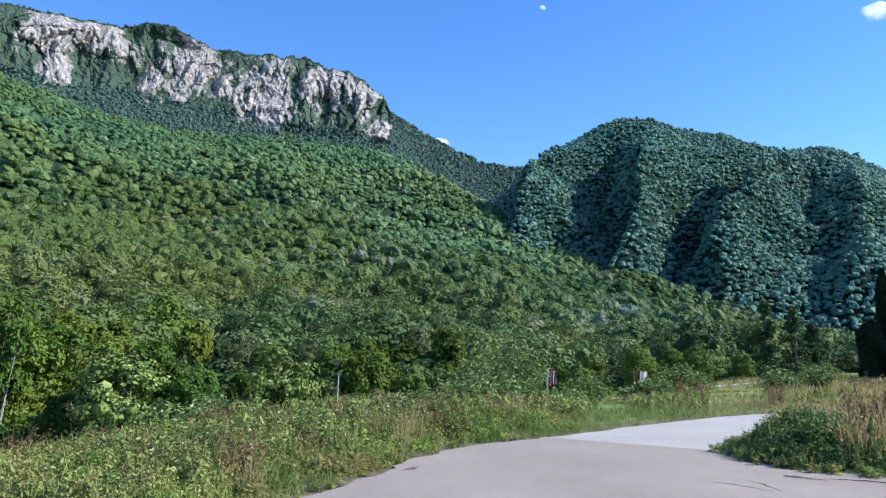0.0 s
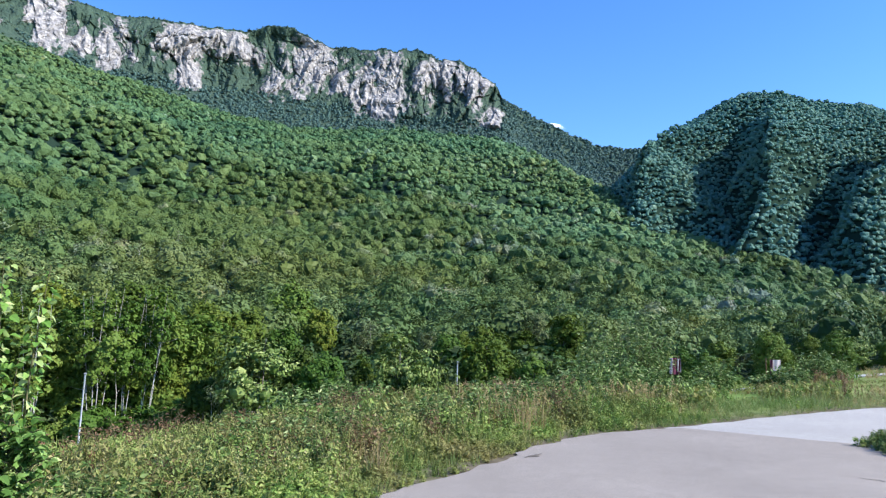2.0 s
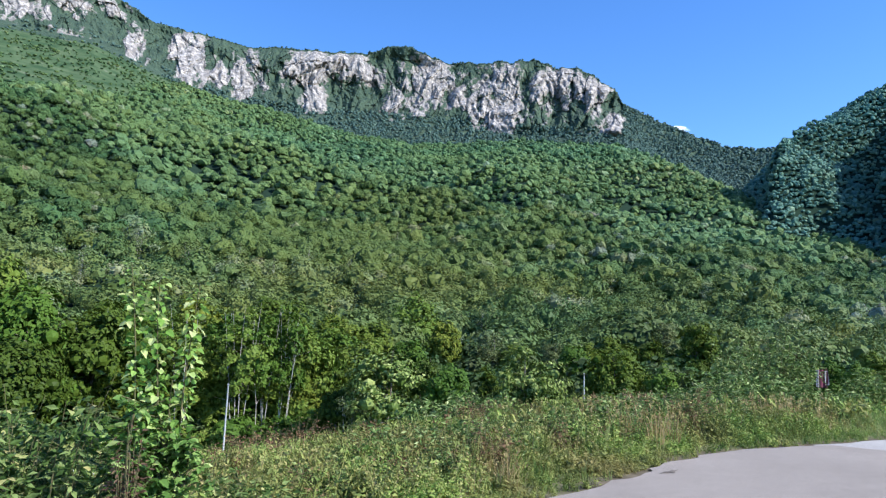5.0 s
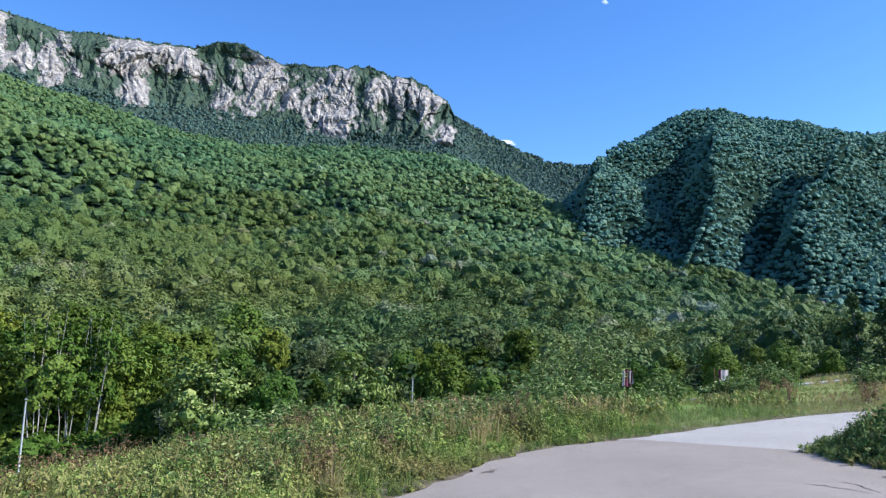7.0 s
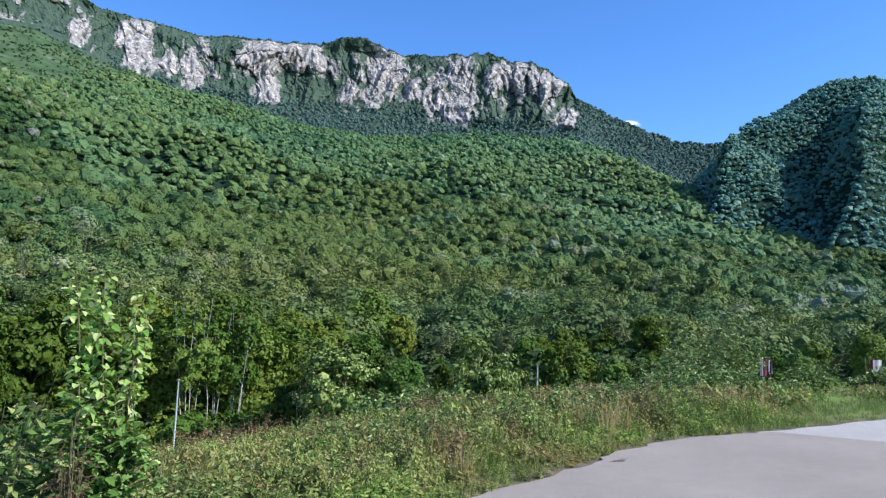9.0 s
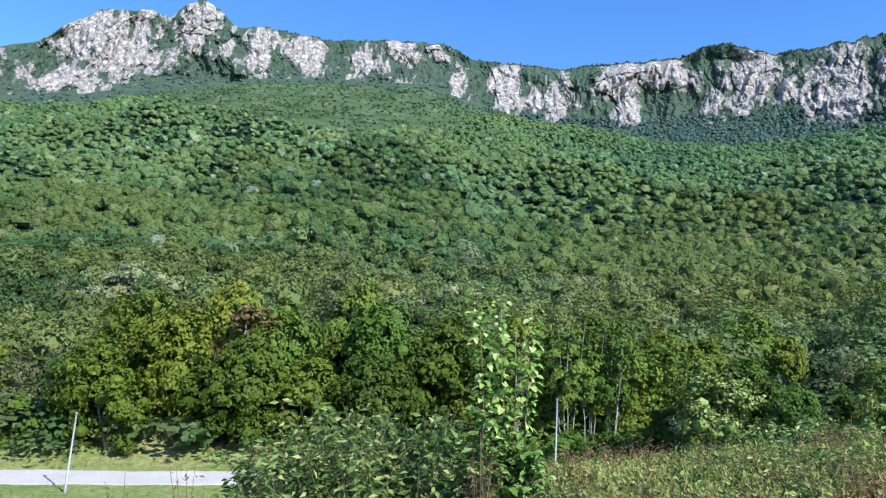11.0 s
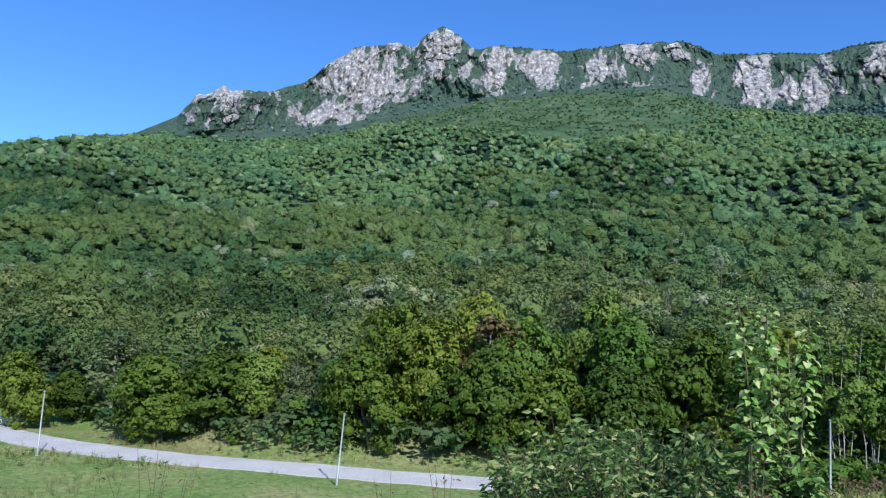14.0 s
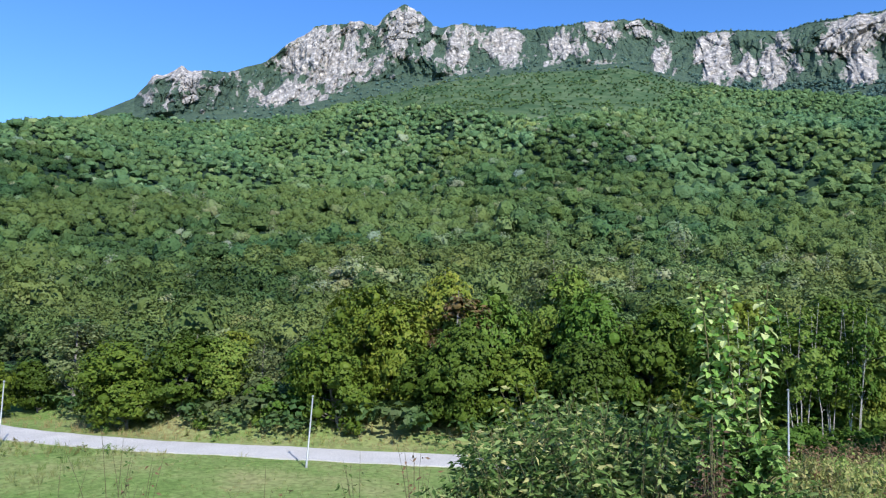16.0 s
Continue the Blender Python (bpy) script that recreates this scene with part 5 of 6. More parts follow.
def verge_places(n, y0, y1, s0, s1, power=1.0):
    """Places on the verge: the stretch of the road's edge between y0 and y1, s0 to s1 away from it."""
    t = np.linspace(0, 1, 4000)
    d = np.concatenate([[0], np.cumsum(np.hypot(*np.diff(EDGE, axis=0).T))])
    e = np.stack([np.interp(t * d[-1], d, EDGE[:, k]) for k in (0, 1)], -1)
    g = np.gradient(e, axis=0)
    g /= np.linalg.norm(g, axis=1)[:, None]
    ok = np.where((e[:, 1] > y0) & (e[:, 1] < y1))[0]
    k = rng.choice(ok, n)
    s = s0 + (s1 - s0) * rng.uniform(0, 1, n) ** power
    q = e[k] + np.stack([-g[k, 1], g[k, 0]], -1) * s[:, None] + rng.normal(0, 0.05, (n, 2))
    keep = edge_distance(q[:, 0], q[:, 1]) > s0 * 0.8
    q, s = q[keep], s[keep]
    return np.column_stack([q, land(q[:, 0], q[:, 1]) - 0.02]), s


def patchy(p, scale, seed):
    f = (N1, N2, N3)[seed % 3]
    return fractal(f, p[:, 0] * scale + seed * 5.1, p[:, 1] * scale, 3)


# tall herbs
p, s = verge_places(6000, -3, 60, 0.35, 10.0, 1.3)
far_off = np.hypot(p[:, 0], p[:, 1])
bearing = np.degrees(np.arctan2(-p[:, 0], p[:, 1]))
m = (patchy(p, 0.35, 1) > -0.45) & ((bearing < 57) | (far_off > 16)) & (far_off > 4.2)
p, s, far_off = p[m], s[m], far_off[m]
h = (0.20 + 0.50 * smooth01(s, 0.3, 2.0)) * rng.uniform(0.55, 1.35, len(p)) * (1 - 0.5 * smooth01(p[:, 1], 12, 24)) * (1 - 0.45 * smooth01(bearing[m], 10, 20)) * (1 - 0.25 * smooth01(bearing[m], 20, 30))
h = h * trodden(p)
for near, kit, name in ((True, fine_herbs, "verge_herbs"), (False, herbs, "farther_herbs")):
    k = (far_off < 17) == near
    scatter(name, p[k], h[k] * rng.uniform(0.5, 0.9, k.sum()), h[k], kit, HERB, "tangled green and yellowing herbs on the road verge", "weeds", np.clip(0.5 + 0.45 * patchy(p[k], 0.6, 3) + rng.normal(0, 0.25, k.sum()), 0, 1))
# a lower, denser tangle beneath them
p, s = verge_places(6000, -1, 15, 0.06, 6.5, 1.25)
b = np.degrees(np.arctan2(-p[:, 0], p[:, 1]))
m = (b < 56) & (np.hypot(p[:, 0], p[:, 1]) > 3.6)
p, s = p[m][:3100], s[m][:3100]
h = (0.14 + 0.3 * smooth01(s, 0.1, 1.2)) * rng.uniform(0.6, 1.4, len(p))
scatter("verge_tangle", p, h * rng.uniform(0.6, 1.0, len(p)), h, mid_herbs, HERB, "low tangle of green and yellowing weeds on the verge", "weeds", np.clip(0.45 + 0.5 * patchy(p, 0.7, 1) + rng.normal(0, 0.28, len(p)), 0, 1))
# low bright plants along the asphalt
p, s = verge_places(1300, 1, 13.5, 0.02, 0.8, 1.0)
m = (np.degrees(np.arctan2(-p[:, 0], p[:, 1])) < 50) & (patchy(p, 0.8, 2) > -0.25)
p, s = p[m], s[m]
h = rng.uniform(0.08, 0.26, len(p)) * (0.6 + 0.6 * smooth01(s, 0.0, 0.8))
scatter("edge_plants", p, h * rng.uniform(0.9, 1.5, len(p)), h, small_herbs, HERB, "low bright green plants creeping over the asphalt edge", "weeds", rng.uniform(0.3, 0.85, len(p)))
# grass among them
p, s = verge_places(3000, -3, 60, 0.1, 9.0, 1.4)
m = np.degrees(np.arctan2(-p[:, 0], p[:, 1])) < 57
p, s = p[m], s[m]
h = (0.18 + 0.4 * smooth01(s, 0.2, 1.5)) * rng.uniform(0.6, 1.5, len(p)) * (1 - 0.4 * smooth01(np.degrees(np.arctan2(-p[:, 0], p[:, 1])), 10, 20))
h = h * np.where(p[:, 0] > 0.3, 0.6, 1.0)
h = h * trodden(p)
scatter("verge_grass", p, h, h, tufts, GRASS, "long green and straw-coloured grass on the verge", "grass")
# short grass along the pale road
p, s = verge_places(3000, 12.5, 34, 0.03, 2.4, 1.0)
h = rng.uniform(0.10, 0.26, len(p)) * (0.6 + 0.4 * smooth01(s, 0, 1.0))
scatter("roadside_grass", p, h * 1.4, h, tufts, GRASS, "short green grass along the pale road", "grass")
# straw-coloured patches
p, s = verge_places(8000, 7, 60, 0.5, 9.0, 1.2)
m = patchy(p, 0.30, 2) > 0.24
p, s = p[m], s[m]
h = rng.uniform(0.3, 0.85, len(p)) * (1 - 0.3 * smooth01(p[:, 1], 18, 40)) * (1 - 0.5 * smooth01(np.degrees(np.arctan2(-p[:, 0], p[:, 1])), 8, 20))
h = h * trodden(p)
scatter("verge_straw", p, h * 0.8, h, stalks, DRY, "dry straw-coloured grass with seed heads on the verge", "grass")
# tall weeds that hide the foot of the slope
p = polar_places(16, 46, 12, 41, 0.85)
p = p[patchy(p, 0.2, 3) > -0.5]
h = rng.uniform(0.3, 0.8, len(p)) * (1 + 0.9 * smooth01(np.hypot(p[:, 0], p[:, 1]), 22, 36))
brown = patchy(p, 0.16, 1) > 0.22
scatter("slope_dock", p[brown], h[brown] * 0.6, h[brown], fine_herbs[:3], DOCK, "withered brown weeds and brambles on the slope", "weeds")
scatter("slope_weeds", p[~brown], h[~brown] * 0.6, h[~brown], mid_herbs[:3], HERB, "tall green weeds on the slope below the verge", "weeds")
# withered dock
p, s = verge_places(2000, 4, 40, 0.9, 8.0)
m = (patchy(p, 0.28, 3) > np.where(p[:, 0] > 0.04 * p[:, 1], 0.62, 0.22)) & (np.hypot(p[:, 0], p[:, 1]) > 7.5)
p, s = p[m], s[m]
h = rng.uniform(0.45, 0.95, len(p)) * (1 - 0.4 * smooth01(np.degrees(np.arctan2(-p[:, 0], p[:, 1])), 12, 22))
h = h * trodden(p)
scatter("withered_dock", p, h * 0.45, h, fine_herbs, DOCK, "withered reddish-brown dock and bracken on the verge", "weeds")

# meadow on the valley floor
p = polar_places(50, 98, 20, 64, 0.55, lambda a, r: rng.uniform(size=len(a)) < 0.75)
p = p[np.abs(edge_distance(p[:, 0], p[:, 1], np.array(LOWER, float))) > 2.6]
h = rng.uniform(0.10, 0.26, len(p)) * (1 + 1.6 * (patchy(p, 0.09, 1) > 0.25))
scatter("meadow_grass", p, h * 1.6, h, tufts[:3], GRASS, "short green meadow grass with dry tufts", "grass")
# pale dry grass beside the lower road and along the foot of the verge
p = polar_places(52, 98, 12, 80, 0.5, lambda a, r: (r < 27 + 5 * N1(a / 4, r / 9)) | (r > 40))
road_d = edge_distance(p[:, 0], p[:, 1], np.array(LOWER, float))
p = p[(np.abs(road_d) > 2.8) & (np.abs(road_d) < 9) & (road_d > 0) & (patchy(p, 0.15, 1) > 0.0) | (np.hypot(p[:, 0], p[:, 1]) < 27) & (patchy(p, 0.25, 2) > -0.2)]
h = rng.uniform(0.18, 0.42, len(p))
scatter("meadow_straw", p, h * 1.3, h, stalks, DRY, "pale dry grass beside the lower road", "grass")
# rough strip beyond the lower road and beneath the verge
p = polar_places(-30, 98, 26, 75, 0.85, lambda a, r: ((a < 52) | (r > 55)) & (r < TOE(a) + 3))
road_d = np.abs(edge_distance(p[:, 0], p[:, 1], np.array(LOWER, float)))
p = p[(road_d > 2.7) & (edge_distance(p[:, 0], p[:, 1]) > 6)]
h = rng.uniform(0.25, 0.7, len(p))
h = h * trodden(p)
dry = patchy(p, 0.12, 2) > 0.12
scatter("rough_grass", p[~dry], h[~dry] * 1.1, h[~dry], small_herbs + tufts, HERB, "rough grass and herbs below the woods", "grass")
scatter("rough_straw", p[dry], h[dry] * 1.1, h[dry] * 1.1, stalks, DRY, "dry straw-coloured strip of grass below the woods", "grass")


def bank_places(n, k0, k1, reach=26):
    q = np.stack([rng.uniform(4, reach, n), rng.uniform(2, 34, n)], -1)
    k = edge_distance(q[:, 0], q[:, 1], BANK)
    m = (k > k0) & (k < k1) & (np.hypot(q[:, 0], q[:, 1]) < 27)
    q, k = q[m], k[m]
    return np.column_stack([q, land(q[:, 0], q[:, 1]) - 0.02]), k


# brambles round the bank's nose and foot
p, k = bank_places(60000, 0.05, 2.4, 18)
right = smooth01(p[:, 0] - 0.35 * p[:, 1], 1.6, 3.6)             # they thin out along the yard
m = (rng.uniform(size=len(p)) < (1.0 - 0.8 * right * smooth01(k, 0.3, 0.8)) * (1 - 0.9 * smooth01(k, 0.9, 2.2))) & (p[:, 0] < 16)
p, k, right = p[m][:1700], k[m][:1700], right[m][:1700]
h = (0.20 + 0.44 * smooth01(k, 0, 1.2)) * rng.uniform(0.6, 1.3, len(p)) * (1 - 0.4 * right)
scatter("brambles", p, h * rng.uniform(0.6, 1.0, len(p)), h, fine_herbs, BRAMBLE_LEAF, "dark green brambles over the nose of the bank", "bush")
p, k = bank_places(9000, -0.05, 0.6, 18)
p = p[:900]
h = rng.uniform(0.08, 0.22, len(p))
scatter("bank_edge_plants", p, h * 1.3, h, small_herbs, HERB, "low green plants along the foot of the bank", "weeds", rng.uniform(0.3, 0.8, len(p)))
# dry grass on the bank
p, k = bank_places(60000, 0.7, 16, 30)
p = p[(np.hypot(p[:, 0], p[:, 1]) > 13.5) | (p[:, 0] - 0.35 * p[:, 1] > 2.4)][:6600]
k = edge_distance(p[:, 0], p[:, 1], BANK)
h = rng.uniform(0.65, 1.35, len(p)) * (0.65 + 0.35 * smooth01(k, 1, 4))
scatter("bank_straw", p, h * 0.7, h, stalks, DRY, "tall dry straw-coloured grass on the bank", "grass")
p, k = bank_places(9000, 1.6, 9, 24)
p = p[:900]
h = rng.uniform(0.5, 0.95, len(p))
scatter("bank_dock", p, h * 0.5, h, fine_herbs, DOCK, "withered brown dock among the dry grass", "weeds")


# ---------------------------------------------------------------- sapling and bush close by
def blade_leaf(base, way, up, length, width, lobed=False):
    """One leaf with a folded midrib: corners and faces."""
    side = np.cross(way, up)
    side /= np.linalg.norm(side) + 1e-9
    nrm = np.cross(side, way)
    if lobed:
        ts, ws = (0.0, 0.12, 0.35, 0.52, 0.62, 0.82, 1.0), (0.05, 0.75, 1.0, 0.70, 0.82, 0.40, 0.0)
    else:
        ts, ws = (0.0, 0.42, 1.0), (0.08, 1.0, 0.0)
    v, q = [], []
    for t, w in zip(ts, ws):
        mid = base + way * length * t - nrm * length * 0.22 * t * t
        v += [mid - side * width * 0.5 * w + nrm * width * 0.16 * w, mid, mid + side * width * 0.5 * w + nrm * width * 0.16 * w]
    for k in range(len(ts) - 1):
        i = 3 * k
        q += [(i, i + 1, i + 4, i + 3), (i + 1, i + 2, i + 5, i + 4)]
    return np.array(v), np.array(q)


STEM, sn, sl, sb = material("green_brown_stem")
_k = noise_node(sn, sl, 40.0)
_r = ramp(sn, ((0.3, (0.07, 0.09, 0.03)), (0.7, (0.16, 0.13, 0.07))))
sl.new(_k.outputs[0], _r.inputs[0])
sl.new(_r.outputs[0], sb.inputs["Base Color"])


def spot(az, dist):
    x, y = -math.sin(math.radians(az)) * dist, math.cos(math.radians(az)) * dist
    return x, y, float(land(x, y))


def sapling():
    rg = np.random.default_rng(21)
    x, y, z = spot(38.6, 5.0)
    ob = empty("sapling", (x, y, z), "young three-stemmed sapling with large pale green leaves", "sapling")
    across = np.array([math.cos(math.radians(38.6)), math.sin(math.radians(38.6)), 0])     # to the right as seen from the road
    for off, top in ((-0.20, 2.09 - z), (0.0, 2.0 - z), (0.20, 1.97 - z), (0.10, 1.45 - z), (-0.08, 1.3 - z)):
        foot = across * off * 0.7 + np.array([rg.normal(0, 0.03), rg.normal(0, 0.03), 0])
        tip = across * off + np.array([0, 0, top])
        t = np.linspace(0, 1, 9)[:, None]
        line = foot + (tip - foot) * t + across * 0.03 * np.sin(t * 5 + off * 9)
        v, q = tube_arrays(line, 0.011 * (1 - 0.8 * t[:, 0]), 6)
        thing("stem", mesh("sapling_stem", v, quads=q, smooth=True), STEM, ob)
        heap = Heap()
        n = 150 if top > 1.7 - z else 14                                           # large leaves, one by one along the upper stem
        for k in range(n):
            u = 0.42 + 0.585 * (k + rg.uniform(0, 0.8)) / n
            at = np.array([np.interp(u, t[:, 0], line[:, c]) for c in range(3)])
            b = k * 2.4 + rg.uniform(-0.6, 0.6)
            w = np.array([math.cos(b), math.sin(b), rg.uniform(-0.1, 0.4)])
            w /= np.linalg.norm(w)
            at = at + w * rg.uniform(0.01, 0.06)
            size = rg.uniform(0.028, 0.058) * (1.0 - 0.4 * max(0, u - 0.88) / 0.12)
            hang = w * 0.8 + np.array([0, 0, -rg.uniform(-0.3, 0.8)])
            hang /= np.linalg.norm(hang)
            v, q = blade_leaf(at, hang, w * 0.8 + np.array([rg.normal(0, 0.5), rg.normal(0, 0.5), 0.6]), size * 1.15, size, True)
            heap.add(v, quads=q)
        thing("foliage", heap.mesh("sapling_foliage"), SAPLING_LEAF, ob)
    # leafy side shoots round the lower half
    heap, wood = Heap(), Heap()
    for k in range(300):
        a = rg.uniform(0, 2 * np.pi)
        foot = across * rg.uniform(-0.17, 0.20) + np.array([0, 0, rg.uniform(0.0, 1.22) * rg.uniform(0.75, 1)])
        L = rg.uniform(0.12, 0.36) * (1.15 - 0.45 * foot[2])
        end = foot + np.array([math.cos(a) * L * 0.85, math.sin(a) * L * 0.85, L * 0.5])
        v, q = tube_arrays([foot, (foot + end) / 2 + (0, 0, 0.03), end], [0.005, 0.004, 0.002], 4)
        wood.add(v, quads=q)
        for j in range(9):
            u = rg.uniform(0.2, 1.0)
            at = foot + (end - foot) * u
            b = rg.uniform(0, 2 * np.pi)
            w = np.array([math.cos(b), math.sin(b), rg.uniform(-0.5, 0.3)])
            v, q = blade_leaf(at, w, np.array([rg.normal(0, 0.5), rg.normal(0, 0.5), 1.0]), rg.uniform(0.035, 0.075), rg.uniform(0.028, 0.06), True)
            heap.add(v, quads=q)
    thing("shoot", wood.mesh("sapling_shoots", True), STEM, ob)
    thing("lower_foliage", heap.mesh("sapling_lower_foliage"), SHOOT_LEAF, ob)


sapling()


def bush(az, dist, height, spread, shoots, seed, label, leaf=0.07, lmat=BUSH_LEAF, wmat=STEM, per=64, splay=0.25):
    rg = np.random.default_rng(seed)
    x, y, z = spot(az, dist)
    ob = empty("bush", (x, y, z), label, "bush", "bushes on the verge")
    wood, heap = Heap(), Heap()
    for k in range(shoots):
        a = rg.uniform(0, 2 * np.pi)
        f = rg.uniform(0, 1) ** 0.5 * spread * 0.7
        foot = np.array([math.cos(a) * f * 0.6, math.sin(a) * f * 0.6, -0.03])
        L = height * rg.uniform(0.55, 1.05) * (1 - 0.35 * (f / spread))
        out = f * 0.55 + rg.uniform(0, splay) * L
        tip = foot + np.array([math.cos(a) * out, math.sin(a) * out, L])
        t = np.linspace(0, 1, 6)[:, None]
        line = foot + (tip - foot) * np.hstack([t ** 1.5, t ** 1.5, t])
        v, q = tube_arrays(line, 0.007 * (1 - 0.75 * t[:, 0]), 4)
        wood.add(v, quads=q)
        for j in range(per):
            u = rg.uniform(0.12, 1.0)
            at = np.array([np.interp(u, t[:, 0], line[:, c]) for c in range(3)])
            b = rg.uniform(0, 2 * np.pi)
            w = np.array([math.cos(b), math.sin(b), rg.uniform(-0.9, 0.35)])
            w /= np.linalg.norm(w)
            v, q = blade_leaf(at + w * rg.uniform(0.01, 0.08), w, rg.normal(size=3) + np.array([0, 0, 0.5]), leaf * rg.uniform(0.7, 1.35), leaf * rg.uniform(0.32, 0.5))
            heap.add(v, quads=q)
    thing("branchwork", wood.mesh("bush_branchwork", True), wmat, ob)
    thing("foliage", heap.mesh("bush_foliage"), lmat, ob)
    return ob


bush(49.5, 5.6, 1.42, 0.7, 84, 31, "tall green bush with narrow leaves on the verge")
bush(53.4, 5.4, 1.15, 0.6, 70, 32, "green bush with narrow leaves beside the road")
bush(45.8, 5.3, 1.45, 0.6, 64, 33, "green bush with narrow leaves beside a sapling")
bush(56.8, 5.3, 0.8, 0.4, 60, 34, "low green bush at the end of the thicket")
bush(40.4, 4.6, 1.42, 0.06, 26, 35, "withered reddish-brown bush beside a sapling", 0.034, WITHERED, STEM, 44, 0.05)
bush(42.5, 6.4, 1.0, 0.7, 70, 37, "green bush with narrow leaves behind a sapling")
bush(51.5, 6.6, 1.35, 0.8, 80, 38, "green bush with narrow leaves in a thicket")
bush(33.5, 6.2, 0.62, 0.6, 46, 36, "low green bush in the weeds of the verge")
for k, (az, d, h) in enumerate(((-4.6, 25, 1.7), (-6.6, 24.5, 2.3), (-7.9, 25, 1.6), (-12.6, 27, 0.5), (-1.6, 21, 0.2), (3.4, 20, 0.1), (14.5, 17.0, 0.2), (18.2, 16.0, 0.15), (-19, 34, 1.0), (-20.4, 38, 0.6), (-26.2, 33, 0.5), (-28.4, 36, 0.7), (-17.6, 30, 0.2), (-3.2, 19.5, 0.5), (-5.5, 21, 0.6), (-7.2, 22.5, 0.5), (-9.3, 24, -0.1), (-10.8, 24.8, -0.1), (-16.4, 30.5, -0.1), (1.2, 18.6, -0.1))):
    bush(az, d, h + 0.9, 0.9, 70, 80 + k, "leafy light green shrub standing in the verge", 0.135, SHRUB_LEAF, STEM, 30)
for k, (az, d, h) in enumerate(((30.5, 12.5, 0.9), (28.0, 13.5, 0.95), (33.2, 12.0, 0.8), (31.8, 14.0, 0.9), (14.2, 15.5, 0.95), (12.6, 16.0, 0.8), (5.0, 16.5, 0.8), (-5.4, 18.5, 0.7))):
    bush(az, d, h, 0.75, 60, 120 + k, "withered reddish-brown weeds on the verge", 0.06, DOCK, STEM, 30)
for k, (az, d, h) in enumerate(((2.0, 13.6, 0.95), (4.4, 12.9, 0.85), (-1.0, 14.8, 1.0), (7.6, 12.2, 0.75), (10.2, 11.6, 0.85), (-4.0, 16.6, 0.85), (-7.6, 18.8, 0.85), (13.5, 10.8, 0.7), (17.0, 10.2, 0.75), (21.0, 9.6, 0.7))):
    bush(az, d, h, 0.55, 46, 220 + k, "dark green leafy weed clump on the verge", 0.085, (BUSH_LEAF, SHRUB_LEAF)[k % 2], STEM, 30)
for k in range(60):                                   # taller weeds that stand out of the verge
    az = (-4 + 36 * ((k * 0.618) % 1)) + 2 * math.sin(k)
    line = [e for e in np.linspace(3, 22, 200) if edge_distance(np.array(-math.sin(math.radians(az)) * e), np.array(math.cos(math.radians(az)) * e)) > 0.9 + 0.09 * (k % 9)]
    if line:
        bush(az, line[0] + 0.15 * (k % 5), (0.62, 0.8, 0.55, 0.95, 0.7)[k % 5] * (1.0 if az < 18 else 0.7), 0.26, 11, 140 + k, "tall weed standing out of the verge", 0.055, (SHRUB_LEAF, BUSH_LEAF, DOCK, BUSH_LEAF)[k % 4], STEM, 24)
for k, (az, d, h) in enumerate(((82, 9.0, 1.75), (80.5, 9.4, 1.9), (85.5, 10.0, 1.7), (72, 9.0, 1.2), (65, 8.0, 1.05), (61, 8.2, 1.3))):
    bush(az, d, h, 0.3, 7, 60 + k, "thin tall weed with few withered leaves", 0.06, DOCK if k % 2 else BUSH_LEAF, STEM, 9)


# ---------------------------------------------------------------- street lamps
def plain(name, colour, rough, metal=0.0, wear=0.12):
    m, n, l, b = material(name, rough)
    b.inputs["Metallic"].default_value = metal
    k = noise_node(n, l, 7.0, 5)
    lo = tuple(c * (1 - wear * 2) for c in colour)
    r = ramp(n, ((0.3, lo), (0.7, colour)))
    l.new(k.outputs[0], r.inputs[0])
    l.new(r.outputs[0], b.inputs["Base Color"])
    return m


STEEL = plain("galvanised_steel", (0.42, 0.43, 0.43), 0.5, 0.4)
LAMP_GREY = plain("lamp_head_grey", (0.30, 0.31, 0.32), 0.5)
LAMP_GLASS = plain("lamp_glass", (0.55, 0.55, 0.52), 0.25)


def box(bm, size, at, bevel=0.0, turn=None):
    made = bmesh.ops.create_cube(bm, size=1.0, matrix=Matrix.Translation(at) @ (turn or Matrix()) @ Matrix.Diagonal((*size, 1)))
    if bevel:
        edges = {e for v in made["verts"] for e in v.link_edges}
        bmesh.ops.bevel(bm, geom=list(edges), offset=bevel, segments=2, affect="EDGES")


